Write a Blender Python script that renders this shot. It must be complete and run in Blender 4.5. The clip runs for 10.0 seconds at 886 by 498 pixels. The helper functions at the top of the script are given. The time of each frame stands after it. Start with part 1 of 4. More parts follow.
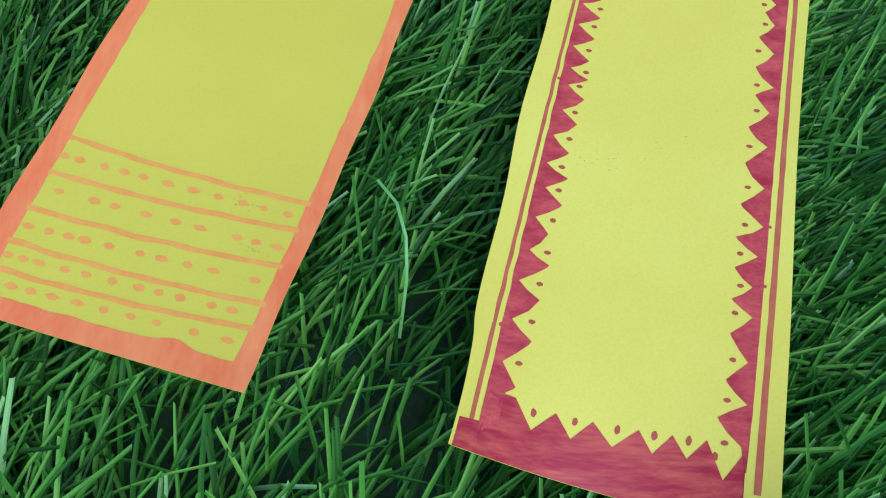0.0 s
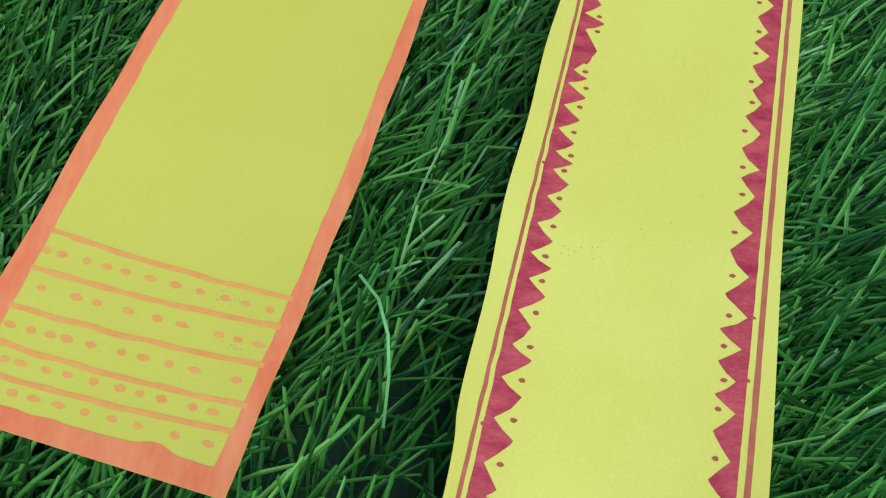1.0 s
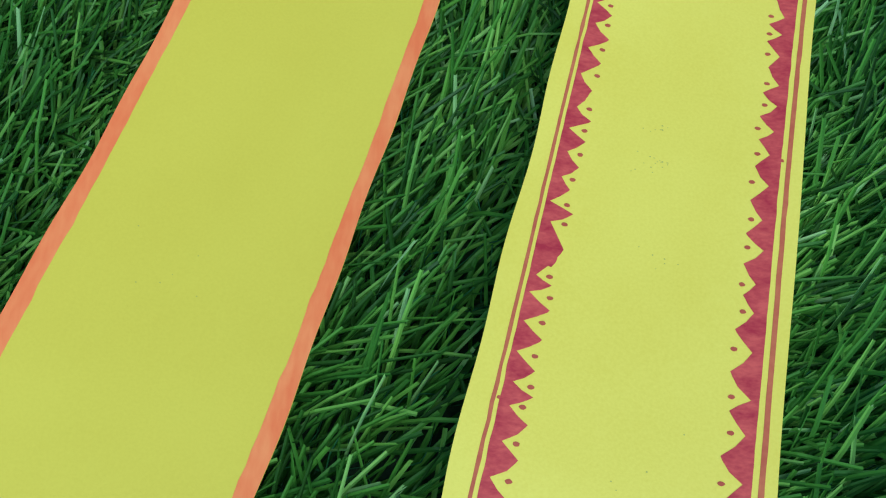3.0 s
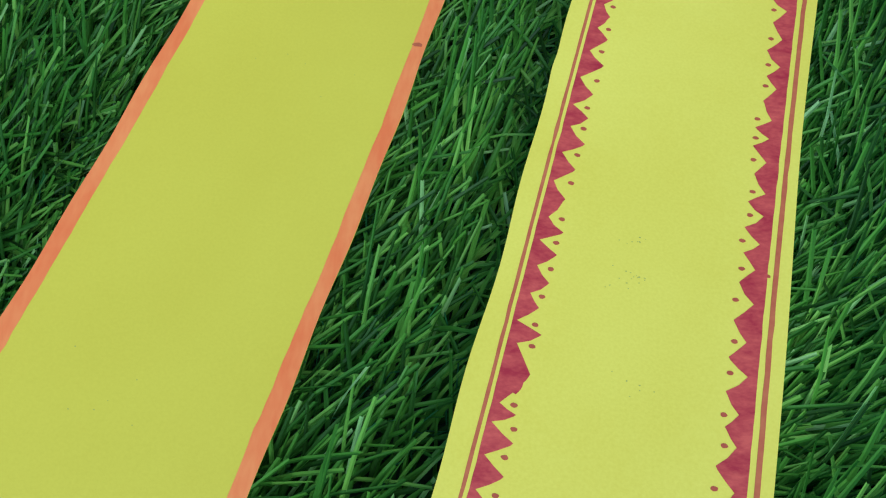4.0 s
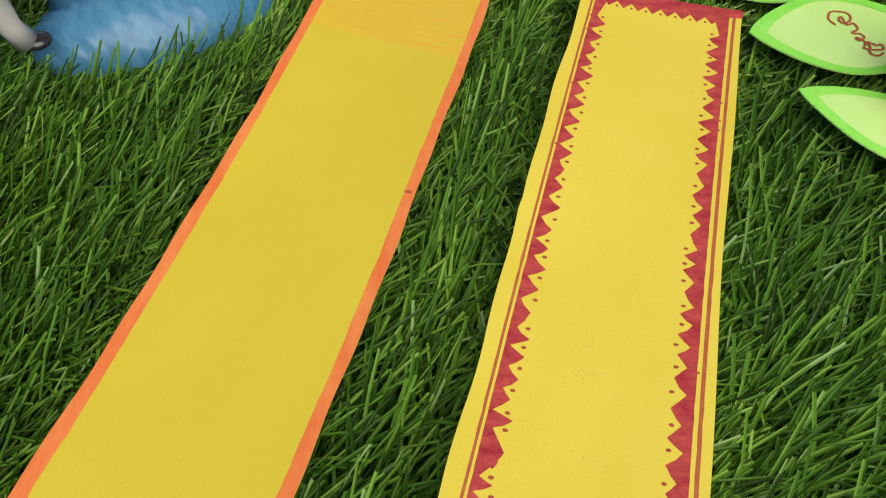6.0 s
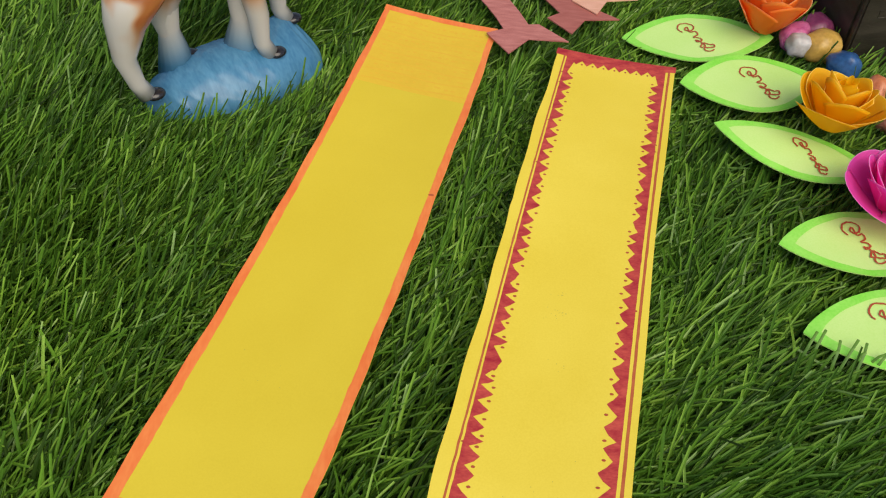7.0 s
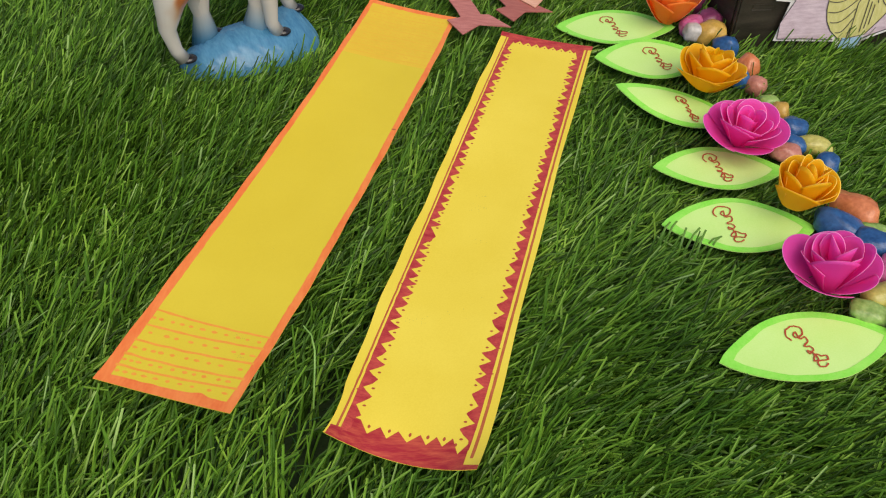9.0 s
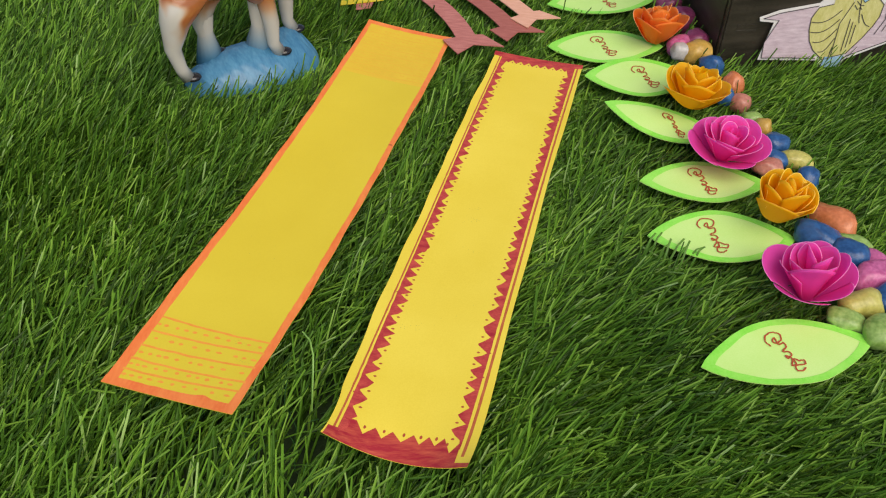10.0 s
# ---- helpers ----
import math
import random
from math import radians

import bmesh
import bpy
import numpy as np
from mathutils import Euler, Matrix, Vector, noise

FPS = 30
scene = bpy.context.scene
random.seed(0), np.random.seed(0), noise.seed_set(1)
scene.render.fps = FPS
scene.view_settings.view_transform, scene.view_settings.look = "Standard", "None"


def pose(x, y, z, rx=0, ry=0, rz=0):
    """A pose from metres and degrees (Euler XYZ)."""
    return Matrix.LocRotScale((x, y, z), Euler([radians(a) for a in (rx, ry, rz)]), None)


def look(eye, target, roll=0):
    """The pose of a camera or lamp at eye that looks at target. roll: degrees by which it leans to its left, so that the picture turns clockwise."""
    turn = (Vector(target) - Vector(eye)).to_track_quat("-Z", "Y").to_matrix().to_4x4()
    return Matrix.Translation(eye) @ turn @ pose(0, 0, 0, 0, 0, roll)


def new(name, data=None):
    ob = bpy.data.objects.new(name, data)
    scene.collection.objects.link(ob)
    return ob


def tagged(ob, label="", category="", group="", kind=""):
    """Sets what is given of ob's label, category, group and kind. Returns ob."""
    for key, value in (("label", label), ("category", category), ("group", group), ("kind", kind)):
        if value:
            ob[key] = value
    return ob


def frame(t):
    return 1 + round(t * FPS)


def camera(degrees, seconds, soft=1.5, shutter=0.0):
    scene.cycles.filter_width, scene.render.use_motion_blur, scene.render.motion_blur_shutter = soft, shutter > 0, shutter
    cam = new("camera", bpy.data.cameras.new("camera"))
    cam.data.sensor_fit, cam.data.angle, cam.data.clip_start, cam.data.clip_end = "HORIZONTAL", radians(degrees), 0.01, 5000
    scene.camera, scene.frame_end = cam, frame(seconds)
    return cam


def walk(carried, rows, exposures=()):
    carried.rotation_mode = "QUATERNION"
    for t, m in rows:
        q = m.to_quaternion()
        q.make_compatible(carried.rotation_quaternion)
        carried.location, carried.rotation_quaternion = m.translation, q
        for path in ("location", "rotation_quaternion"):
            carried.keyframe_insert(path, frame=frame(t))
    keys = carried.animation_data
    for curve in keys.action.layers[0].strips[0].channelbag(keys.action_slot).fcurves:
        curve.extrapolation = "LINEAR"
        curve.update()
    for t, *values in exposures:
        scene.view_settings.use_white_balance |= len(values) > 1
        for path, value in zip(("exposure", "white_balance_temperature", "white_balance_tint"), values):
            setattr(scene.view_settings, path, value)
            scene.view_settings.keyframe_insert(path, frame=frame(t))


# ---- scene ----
cam = camera(51.0, 10.0, soft=1.15)
PATH = [
    (0, (0.05223, 0.03244, 0.19653), (0.11033, 0.92277, -1.59342), 8.46),
    (0.5, (0.05529, 0.04479, 0.20220), (0.10820, 0.92083, -1.59495), 8.19),
    (1, (0.05489, 0.05057, 0.20507), (0.10368, 0.92674, -1.59214), 7.84),
    (1.5, (0.05883, 0.06032, 0.20762), (0.10085, 0.92505, -1.59529), 7.34),
    (2, (0.06181, 0.07457, 0.20710), (0.08670, 0.93636, -1.59752), 6.14),
    (2.5, (0.06356, 0.08945, 0.20757), (0.06958, 0.93908, -1.60298), 4.92),
    (3, (0.06539, 0.10641, 0.20181), (0.08723, 0.96294, -1.60537), 5.73),
    (4.5, (0.07925, 0.12687, 0.19659), (0.02730, 1.17477, -1.50611), 2.40),
    (5, (0.07945, 0.12847, 0.20026), (0.03999, 1.25994, -1.44844), 3.18),
    (5.2, (0.07897, 0.12735, 0.20132), (0.03455, 1.27409, -1.43667), 2.86),
    (6.3, (0.07373, 0.06648, 0.24303), (0.06177, 1.35590, -1.28578), 3.26),
    (6.5, (0.07132, 0.04806, 0.25644), (0.05703, 1.35240, -1.25965), 2.85),
    (7, (0.07409, 0.00401, 0.28172), (0.04703, 1.37469, -1.17447), 2.62),
    (7.5, (0.08309, -0.04536, 0.30010), (0.03953, 1.35391, -1.12824), 2.41),
    (8, (0.09211, -0.09222, 0.31027), (0.02548, 1.32479, -1.09957), 2.14),
    (8.5, (0.10445, -0.11339, 0.31463), (0.02915, 1.31694, -1.08125), 2.10),
    (9, (0.11138, -0.11845, 0.32116), (0.03408, 1.32283, -1.06331), 2.18),
    (9.5, (0.11305, -0.12771, 0.32549), (0.03245, 1.32811, -1.04349), 2.17),
    (10, (0.11582, -0.13311, 0.33022), (0.03244, 1.33495, -1.02546), 2.04),
]
EXPOSURES = [(0, 0.06, 4400, 4), (2.5, 0.0, 4550, -3), (4.5, -0.06, 4620, -8), (5.2, -0.06, 4950, -3), (6.3, 0.0, 7000, 11), (10, 0.0, 7000, 11)]

walk(cam, [(t, look(eye, target, roll)) for t, eye, target, roll in PATH], EXPOSURES)

# ---------------------------------------------------------------- light
SUN_HEIGHT, SUN_TURN = 52.0, 154.0
world = bpy.data.worlds.new("sky")
scene.world = world
world.use_nodes = True
wn = world.node_tree.nodes
sky = wn.new("ShaderNodeTexSky")
sky.sky_type, sky.sun_disc = "NISHITA", False
sky.sun_elevation, sky.sun_rotation = radians(SUN_HEIGHT), radians(SUN_TURN)
wn["Background"].inputs["Strength"].default_value = 0.13
world.node_tree.links.new(sky.outputs["Color"], wn["Background"].inputs["Color"])
sun = new("sun", bpy.data.lights.new("sun", "SUN"))
sun.data.energy, sun.data.angle, sun.data.color = 2.6, radians(60), (1.0, 0.92, 0.78)
sx, sy = math.sin(radians(SUN_TURN)), math.cos(radians(SUN_TURN))
ch, sh = math.cos(radians(SUN_HEIGHT)), math.sin(radians(SUN_HEIGHT))
sun.matrix_world = look((3 * sx * ch, 3 * sy * ch, 3 * sh), (0, 0, 0))

# ---------------------------------------------------------------- materials
def shader(name, rough=0.6, metal=0.0, spec=0.5):
    m = bpy.data.materials.new(name)
    m.use_nodes = True
    nt = m.node_tree
    b = nt.nodes["Principled BSDF"]
    b.inputs["Roughness"].default_value = rough
    b.inputs["Metallic"].default_value = metal
    b.inputs["Specular IOR Level"].default_value = spec
    return m, nt, b


def ramp(nt, stops):
    r = nt.nodes.new("ShaderNodeValToRGB")
    while len(r.color_ramp.elements) < len(stops):
        r.color_ramp.elements.new(0.5)
    for e, (p, c) in zip(r.color_ramp.elements, stops):
        e.position, e.color = p, (*c, 1)
    return r


def surface(name, dark, light, scale=60, fine=900, rough=0.6, bump=0.15, spec=0.4, stretch=(1, 1, 1), low=0.35, high=0.65):
    """Two scales of variation between two colours, with fine relief."""
    m, nt, b = shader(name, rough, 0, spec)
    L = nt.links.new
    co = nt.nodes.new("ShaderNodeTexCoord")
    mp = nt.nodes.new("ShaderNodeMapping")
    mp.inputs["Scale"].default_value = stretch
    L(co.outputs["Object"], mp.inputs["Vector"])
    big, small = nt.nodes.new("ShaderNodeTexNoise"), nt.nodes.new("ShaderNodeTexNoise")
    big.inputs["Scale"].default_value, big.inputs["Detail"].default_value = scale, 4
    small.inputs["Scale"].default_value, small.inputs["Detail"].default_value = fine, 3
    L(mp.outputs["Vector"], big.inputs["Vector"])
    L(mp.outputs["Vector"], small.inputs["Vector"])
    mix = nt.nodes.new("ShaderNodeMath")
    mix.operation = "MULTIPLY_ADD"
    mix.inputs[1].default_value, = (0.35,)
    L(small.outputs["Fac"], mix.inputs[0])
    half = nt.nodes.new("ShaderNodeMath")
    half.operation = "MULTIPLY"
    half.inputs[1].default_value = 0.65
    L(big.outputs["Fac"], half.inputs[0])
    L(half.outputs[0], mix.inputs[2])
    r = ramp(nt, [(low, dark), (high, light)])
    L(mix.outputs[0], r.inputs["Fac"])
    L(r.outputs["Color"], b.inputs["Base Color"])
    if bump:
        bp = nt.nodes.new("ShaderNodeBump")
        bp.inputs["Strength"].default_value, bp.inputs["Distance"].default_value = bump, 0.0004
        L(small.outputs["Fac"], bp.inputs["Height"])
        L(bp.outputs["Normal"], b.inputs["Normal"])
    return m


def blade_material():
    m, nt, b = shader("turf_blade", 0.44, 0, 0.22)
    L = nt.links.new
    geo = nt.nodes.new("ShaderNodeNewGeometry")
    r = ramp(nt, [(0.0, (0.034, 0.078, 0.012)), (0.3, (0.072, 0.185, 0.020)), (0.68, (0.144, 0.328, 0.034)), (0.94, (0.28, 0.50, 0.074)), (1.0, (0.38, 0.58, 0.22))])
    L(geo.outputs["Random Per Island"], r.inputs["Fac"])
    co = nt.nodes.new("ShaderNodeTexCoord")
    n = nt.nodes.new("ShaderNodeTexNoise")
    n.inputs["Scale"].default_value, n.inputs["Detail"].default_value = 14, 3
    L(co.outputs["Object"], n.inputs["Vector"])
    patch = ramp(nt, [(0.3, (0.70, 0.76, 0.74)), (0.7, (1.32, 1.22, 1.1))])
    L(n.outputs["Fac"], patch.inputs["Fac"])
    mul = nt.nodes.new("ShaderNodeMix")
    mul.data_type, mul.blend_type = "RGBA", "MULTIPLY"
    mul.inputs["Factor"].default_value = 1.0
    L(r.outputs["Color"], mul.inputs["A"])
    L(patch.outputs["Color"], mul.inputs["B"])
    L(mul.outputs["Result"], b.inputs["Base Color"])
    tr = nt.nodes.new("ShaderNodeBsdfTranslucent")
    L(mul.outputs["Result"], tr.inputs["Color"])
    ms = nt.nodes.new("ShaderNodeMixShader")
    ms.inputs["Fac"].default_value = 0.30
    L(b.outputs["BSDF"], ms.inputs[1])
    L(tr.outputs["BSDF"], ms.inputs[2])
    L(ms.outputs["Shader"], nt.nodes["Material Output"].inputs["Surface"])
    return m


BLADE = blade_material()
CURL = surface("turf_curl", (0.03, 0.10, 0.03), (0.07, 0.21, 0.06), 90, 700, 0.4, 0.0)
PALE_BLADE = surface("pale_blade", (0.18, 0.36, 0.07), (0.26, 0.44, 0.10), 90, 700, 0.4, 0.1)
LEANING_BLADE = surface("leaning_blade", (0.07, 0.18, 0.02), (0.16, 0.34, 0.04), 90, 700, 0.45, 0.1)
# backing kept very dark: the shade deep between blades is in its colour
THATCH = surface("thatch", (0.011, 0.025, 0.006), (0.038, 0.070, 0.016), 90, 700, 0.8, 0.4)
YELLOW_DEEP = surface("deep_yellow_card", (0.735, 0.558, 0.034), (0.785, 0.608, 0.044), 25, 1600, 0.55, 0.10)
# wide tone range: mottled crinkle highlights are painted into this card's colour
YELLOW_PALE = surface("light_yellow_card", (0.83, 0.63, 0.052), (0.91, 0.715, 0.082), 25, 1600, 0.55, 0.10)
ORANGE = surface("orange_marker", (0.89, 0.192, 0.044), (0.97, 0.298, 0.076), 150, 900, 0.5, 0.08, stretch=(1, 0.3, 1), low=0.38, high=0.66)
ORANGE_FINE = surface("fine_orange_marker", (0.86, 0.32, 0.042), (0.92, 0.40, 0.058), 220, 900, 0.5, 0.05)
ORANGE_THIN = surface("thin_orange_marker", (0.82, 0.480, 0.034), (0.84, 0.535, 0.038), 160, 900, 0.5, 0.05)
ORANGE_WASH = surface("light_orange_wash", (0.80, 0.51, 0.034), (0.84, 0.57, 0.042), 120, 900, 0.5, 0.05)
RED = surface("red_marker", (0.39, 0.018, 0.030), (0.64, 0.095, 0.065), 330, 1700, 0.5, 0.08, stretch=(0.5, 1, 1))
RED_STREAKS = surface("streaky_red_marker", (0.40, 0.018, 0.030), (0.66, 0.12, 0.06), 420, 1700, 0.5, 0.08, stretch=(0.14, 1, 1), low=0.40, high=0.72)
LINE_RED = surface("thin_red_marker", (0.48, 0.095, 0.035), (0.58, 0.16, 0.05), 200, 900, 0.5, 0.05)
DOT_RED = surface("red_pen", (0.42, 0.07, 0.03), (0.5, 0.1, 0.04), 300, 900, 0.5, 0.0)
LEAF_PALE = surface("pale_green_card", (0.56, 0.88, 0.23), (0.65, 0.93, 0.31), 30, 1500, 0.55, 0.10)
LEAF_EDGE = surface("bright_green_marker", (0.22, 0.78, 0.06), (0.38, 0.88, 0.14), 90, 900, 0.5, 0.08)
PINK = surface("magenta_paper", (0.99, 0.10, 0.59), (1.0, 0.145, 0.65), 40, 1500, 0.5, 0.08)
AMBER = surface("amber_paper", (1.0, 0.60, 0.014), (1.0, 0.66, 0.022), 40, 1500, 0.5, 0.08)
CORAL = surface("orange_paper", (0.99, 0.29, 0.035), (1.0, 0.36, 0.06), 40, 1500, 0.5, 0.08)
def let_through(m, share):
    """Thin paper: part of the light passes."""
    nt = m.node_tree
    b = nt.nodes["Principled BSDF"]
    tr, ms = nt.nodes.new("ShaderNodeBsdfTranslucent"), nt.nodes.new("ShaderNodeMixShader")
    nt.links.new(b.inputs["Base Color"].links[0].from_socket, tr.inputs["Color"])
    ms.inputs["Fac"].default_value = share
    nt.links.new(b.outputs["BSDF"], ms.inputs[1])
    nt.links.new(tr.outputs["BSDF"], ms.inputs[2])
    nt.links.new(ms.outputs["Shader"], nt.nodes["Material Output"].inputs["Surface"])


for paper in (PINK, AMBER, CORAL):
    let_through(paper, 0.50)
PINK_PAPERS = (PINK, surface("pink_cut_edge", (0.96, 0.26, 0.60), (0.98, 0.34, 0.66), 40, 1500, 0.6, 0))
AMBER_PAPERS = (AMBER, surface("amber_cut_edge", (0.98, 0.62, 0.08), (1.0, 0.68, 0.12), 40, 1500, 0.6, 0))
CORAL_PAPERS = (CORAL, surface("orange_cut_edge", (0.98, 0.46, 0.20), (0.99, 0.54, 0.26), 40, 1500, 0.6, 0))
ROSE_CARD = surface("dusty_rose_card", (0.42, 0.13, 0.11), (0.60, 0.23, 0.20), 120, 1400, 0.65, 0.15, stretch=(1, 4, 1))
BRICK_CARD = surface("brick_rose_card", (0.36, 0.10, 0.08), (0.48, 0.16, 0.13), 120, 1400, 0.65, 0.15, stretch=(1, 4, 1))
PEACH_CARD = surface("peach_card", (0.72, 0.36, 0.24), (0.84, 0.47, 0.34), 120, 1400, 0.65, 0.15, stretch=(1, 4, 1))
BLACK = surface("black_painted_board", (0.018, 0.015, 0.011), (0.055, 0.046, 0.034), 30, 500, 0.34, 0.25, stretch=(1, 1, 6))
WHITE_CARD = surface("white_card", (0.68, 0.66, 0.64), (0.78, 0.76, 0.75), 60, 1500, 0.6, 0.1)
LILAC = surface("lilac_pencil", (0.48, 0.36, 0.42), (0.68, 0.56, 0.62), 130, 1200, 0.65, 0.1, stretch=(1, 1, 5))
OLIVE = surface("yellow_pencil", (0.50, 0.47, 0.14), (0.66, 0.62, 0.28), 130, 1200, 0.65, 0.1, stretch=(3, 1, 1))
SKYBLUE = surface("blue_pencil", (0.24, 0.46, 0.66), (0.38, 0.6, 0.78), 130, 1200, 0.65, 0.1)
SMUDGE = surface("grey_smudge", (0.46, 0.38, 0.07), (0.58, 0.48, 0.09), 300, 900, 0.6, 0)
INK = surface("dark_ink", (0.035, 0.03, 0.035), (0.07, 0.06, 0.065), 300, 900, 0.5, 0)
def piebald():
    """White glaze that turns rust brown in soft patches higher up."""
    m, nt, b = shader("piebald_glaze", 0.16, 0, 0.55)
    L = nt.links.new
    co, xyz = nt.nodes.new("ShaderNodeTexCoord"), nt.nodes.new("ShaderNodeSeparateXYZ")
    n = nt.nodes.new("ShaderNodeTexNoise")
    n.inputs["Scale"].default_value, n.inputs["Detail"].default_value = 28, 2
    L(co.outputs["Object"], xyz.inputs["Vector"])
    L(co.outputs["Object"], n.inputs["Vector"])
    up = nt.nodes.new("ShaderNodeMapRange")
    up.interpolation_type = "SMOOTHSTEP"
    up.inputs["From Min"].default_value, up.inputs["From Max"].default_value = 0.058, 0.076
    L(xyz.outputs["Z"], up.inputs["Value"])
    spot = nt.nodes.new("ShaderNodeMapRange")
    spot.interpolation_type = "SMOOTHSTEP"
    spot.inputs["From Min"].default_value, spot.inputs["From Max"].default_value = 0.40, 0.50
    L(n.outputs["Fac"], spot.inputs["Value"])
    mul = nt.nodes.new("ShaderNodeMath")
    mul.operation = "MULTIPLY"
    L(up.outputs["Result"], mul.inputs[0])
    L(spot.outputs["Result"], mul.inputs[1])
    r = ramp(nt, [(0.0, (0.54, 0.51, 0.46)), (0.5, (0.50, 0.30, 0.18)), (1.0, (0.36, 0.12, 0.04))])
    L(mul.outputs[0], r.inputs["Fac"])
    L(r.outputs["Color"], b.inputs["Base Color"])
    return m


def faded():
    """Blue glaze that runs up into white."""
    m, nt, b = shader("faded_glaze", 0.2, 0, 0.5)
    co, xyz, mr = nt.nodes.new("ShaderNodeTexCoord"), nt.nodes.new("ShaderNodeSeparateXYZ"), nt.nodes.new("ShaderNodeMapRange")
    mr.inputs["From Min"].default_value, mr.inputs["From Max"].default_value = 0.036, 0.056
    nt.links.new(co.outputs["Object"], xyz.inputs["Vector"])
    nt.links.new(xyz.outputs["Z"], mr.inputs["Value"])
    r = ramp(nt, [(0.0, (0.10, 0.29, 0.44)), (0.35, (0.30, 0.39, 0.44)), (0.8, (0.56, 0.53, 0.48))])
    nt.links.new(mr.outputs["Result"], r.inputs["Fac"])
    nt.links.new(r.outputs["Color"], b.inputs["Base Color"])
    return m


GLAZE_WHITE = piebald()
GLAZE_FADE = faded()
GLAZE_BLUE = surface("blue_glaze", (0.045, 0.18, 0.33), (0.10, 0.29, 0.46), 60, 300, 0.27, 0.02, 0.45, stretch=(3, 1, 1))
GLAZE_BROWN = surface("brown_glaze", (0.34, 0.10, 0.035), (0.44, 0.16, 0.06), 50, 500, 0.16, 0.0, 0.6)
GLAZE_BLACK = surface("black_glaze", (0.015, 0.014, 0.016), (0.03, 0.028, 0.03), 50, 500, 0.15, 0.0, 0.6)


def pebble_material(name, a, b):
    return surface(name, tuple(0.86 * c for c in a), tuple(min(0.9, 1.06 * c + 0.01) for c in b), 150, 620, 0.32, 0.32, 0.55, low=0.32, high=0.68)


STONE = {
    "blue": pebble_material("blue_stone", (0.010, 0.055, 0.18), (0.025, 0.12, 0.32)),
    "orange": pebble_material("orange_stone", (0.55, 0.15, 0.05), (0.70, 0.24, 0.10)),
    "yellow": pebble_material("yellow_stone", (0.40, 0.36, 0.07), (0.56, 0.52, 0.14)),
    "ochre": pebble_material("ochre_stone", (0.50, 0.29, 0.05), (0.66, 0.42, 0.10)),
    "green": pebble_material("green_stone", (0.16, 0.30, 0.05), (0.34, 0.50, 0.14)),
    "pink": pebble_material("pink_stone", (0.46, 0.07, 0.22), (0.66, 0.18, 0.38)),
    "rose": pebble_material("rose_stone", (0.42, 0.14, 0.10), (0.56, 0.24, 0.18)),
    "purple": pebble_material("purple_stone", (0.16, 0.02, 0.08), (0.28, 0.05, 0.14)),
    "white": pebble_material("white_stone", (0.42, 0.40, 0.39), (0.56, 0.54, 0.53)),
}


# ---------------------------------------------------------------- mesh helpers
def mesh_of(name, verts, faces, materials, smooth=False, slots=None):
    me = bpy.data.meshes.new(name)
    me.from_pydata([tuple(v) for v in verts], [], faces)
    for m in materials:
        me.materials.append(m)
    if slots:
        me.polygons.foreach_set("material_index", slots)
    me.polygons.foreach_set("use_smooth", [smooth] * len(me.polygons))
    me.update()
    return me


def part(name, me, parent, label=""):
    ob = new(name, me)
    ob.parent = parent
    return tagged(ob, label)


def empty(name, x, y, z=0.0, turn=0.0):
    ob = new(name)
    ob.empty_display_size = 0.01
    ob.matrix_world = pose(x, y, z, 0, 0, turn)
    return ob


def from_bm(name, bm, materials, smooth=True):
    me = bpy.data.meshes.new(name)
    bmesh.ops.recalc_face_normals(bm, faces=bm.faces)
    bm.to_mesh(me)
    bm.free()
    for m in materials:
        me.materials.append(m)
    me.polygons.foreach_set("use_smooth", [smooth] * len(me.polygons))
    return me


# ---------------------------------------------------------------- paper strips: a sheet with four corners, a bow and a curl
class Sheet:
    def __init__(self, corners, bow, size, z, curl, pull=lambda s, v: (0.0, 0.0)):
        self.c, self.bow, self.size, self.z, self.curl, self.pull = [Vector(p) for p in corners], bow, size, z, curl, pull
        self.origin = (self.c[0] + self.c[1]) / 2

    def at(self, u, w, lift=0.0):
        """A place u metres from the left edge and w metres up from the near end."""
        s, v = u / self.size[0], w / self.size[1]
        bl, br, tr, tl = self.c
        p = bl * (1 - s) * (1 - v) + br * s * (1 - v) + tr * s * v + tl * (1 - s) * v
        b = (self.bow[0] * (1 - s) + self.bow[1] * s) * 4 * v * (1 - v)
        dx, dy = self.pull(s, v)
        return Vector((p.x + b + dx - self.origin.x, p.y + dy - self.origin.y, self.z + self.curl(s, v) + lift))


def sheet_body(sh, nu, nw, edge_wobble, thick=0.00028):
    U, W = sh.size
    verts, faces = [], []
    for k in range(2):
        for j in range(nw + 1):
            for i in range(nu + 1):
                u, w = U * i / nu, W * j / nw
                p = sh.at(u, w, -thick * k)
                if i == 0:
                    p.x += edge_wobble(w, 0)
                if i == nu:
                    p.x += edge_wobble(w, 1)
                verts.append(p)
    n = (nu + 1) * (nw + 1)
    q = lambda i, j: j * (nu + 1) + i
    for j in range(nw):
        for i in range(nu):
            f = (q(i, j), q(i + 1, j), q(i + 1, j + 1), q(i, j + 1))
            faces += [f, tuple(n + a for a in reversed(f))]
    rim = [q(i, 0) for i in range(nu)] + [q(nu, j) for j in range(nw)] + [q(i, nw) for i in range(nu, 0, -1)] + [q(0, j) for j in range(nw, 0, -1)]
    for a, b in zip(rim, rim[1:] + rim[:1]):
        faces.append((a, n + a, n + b, b))
    return verts, faces


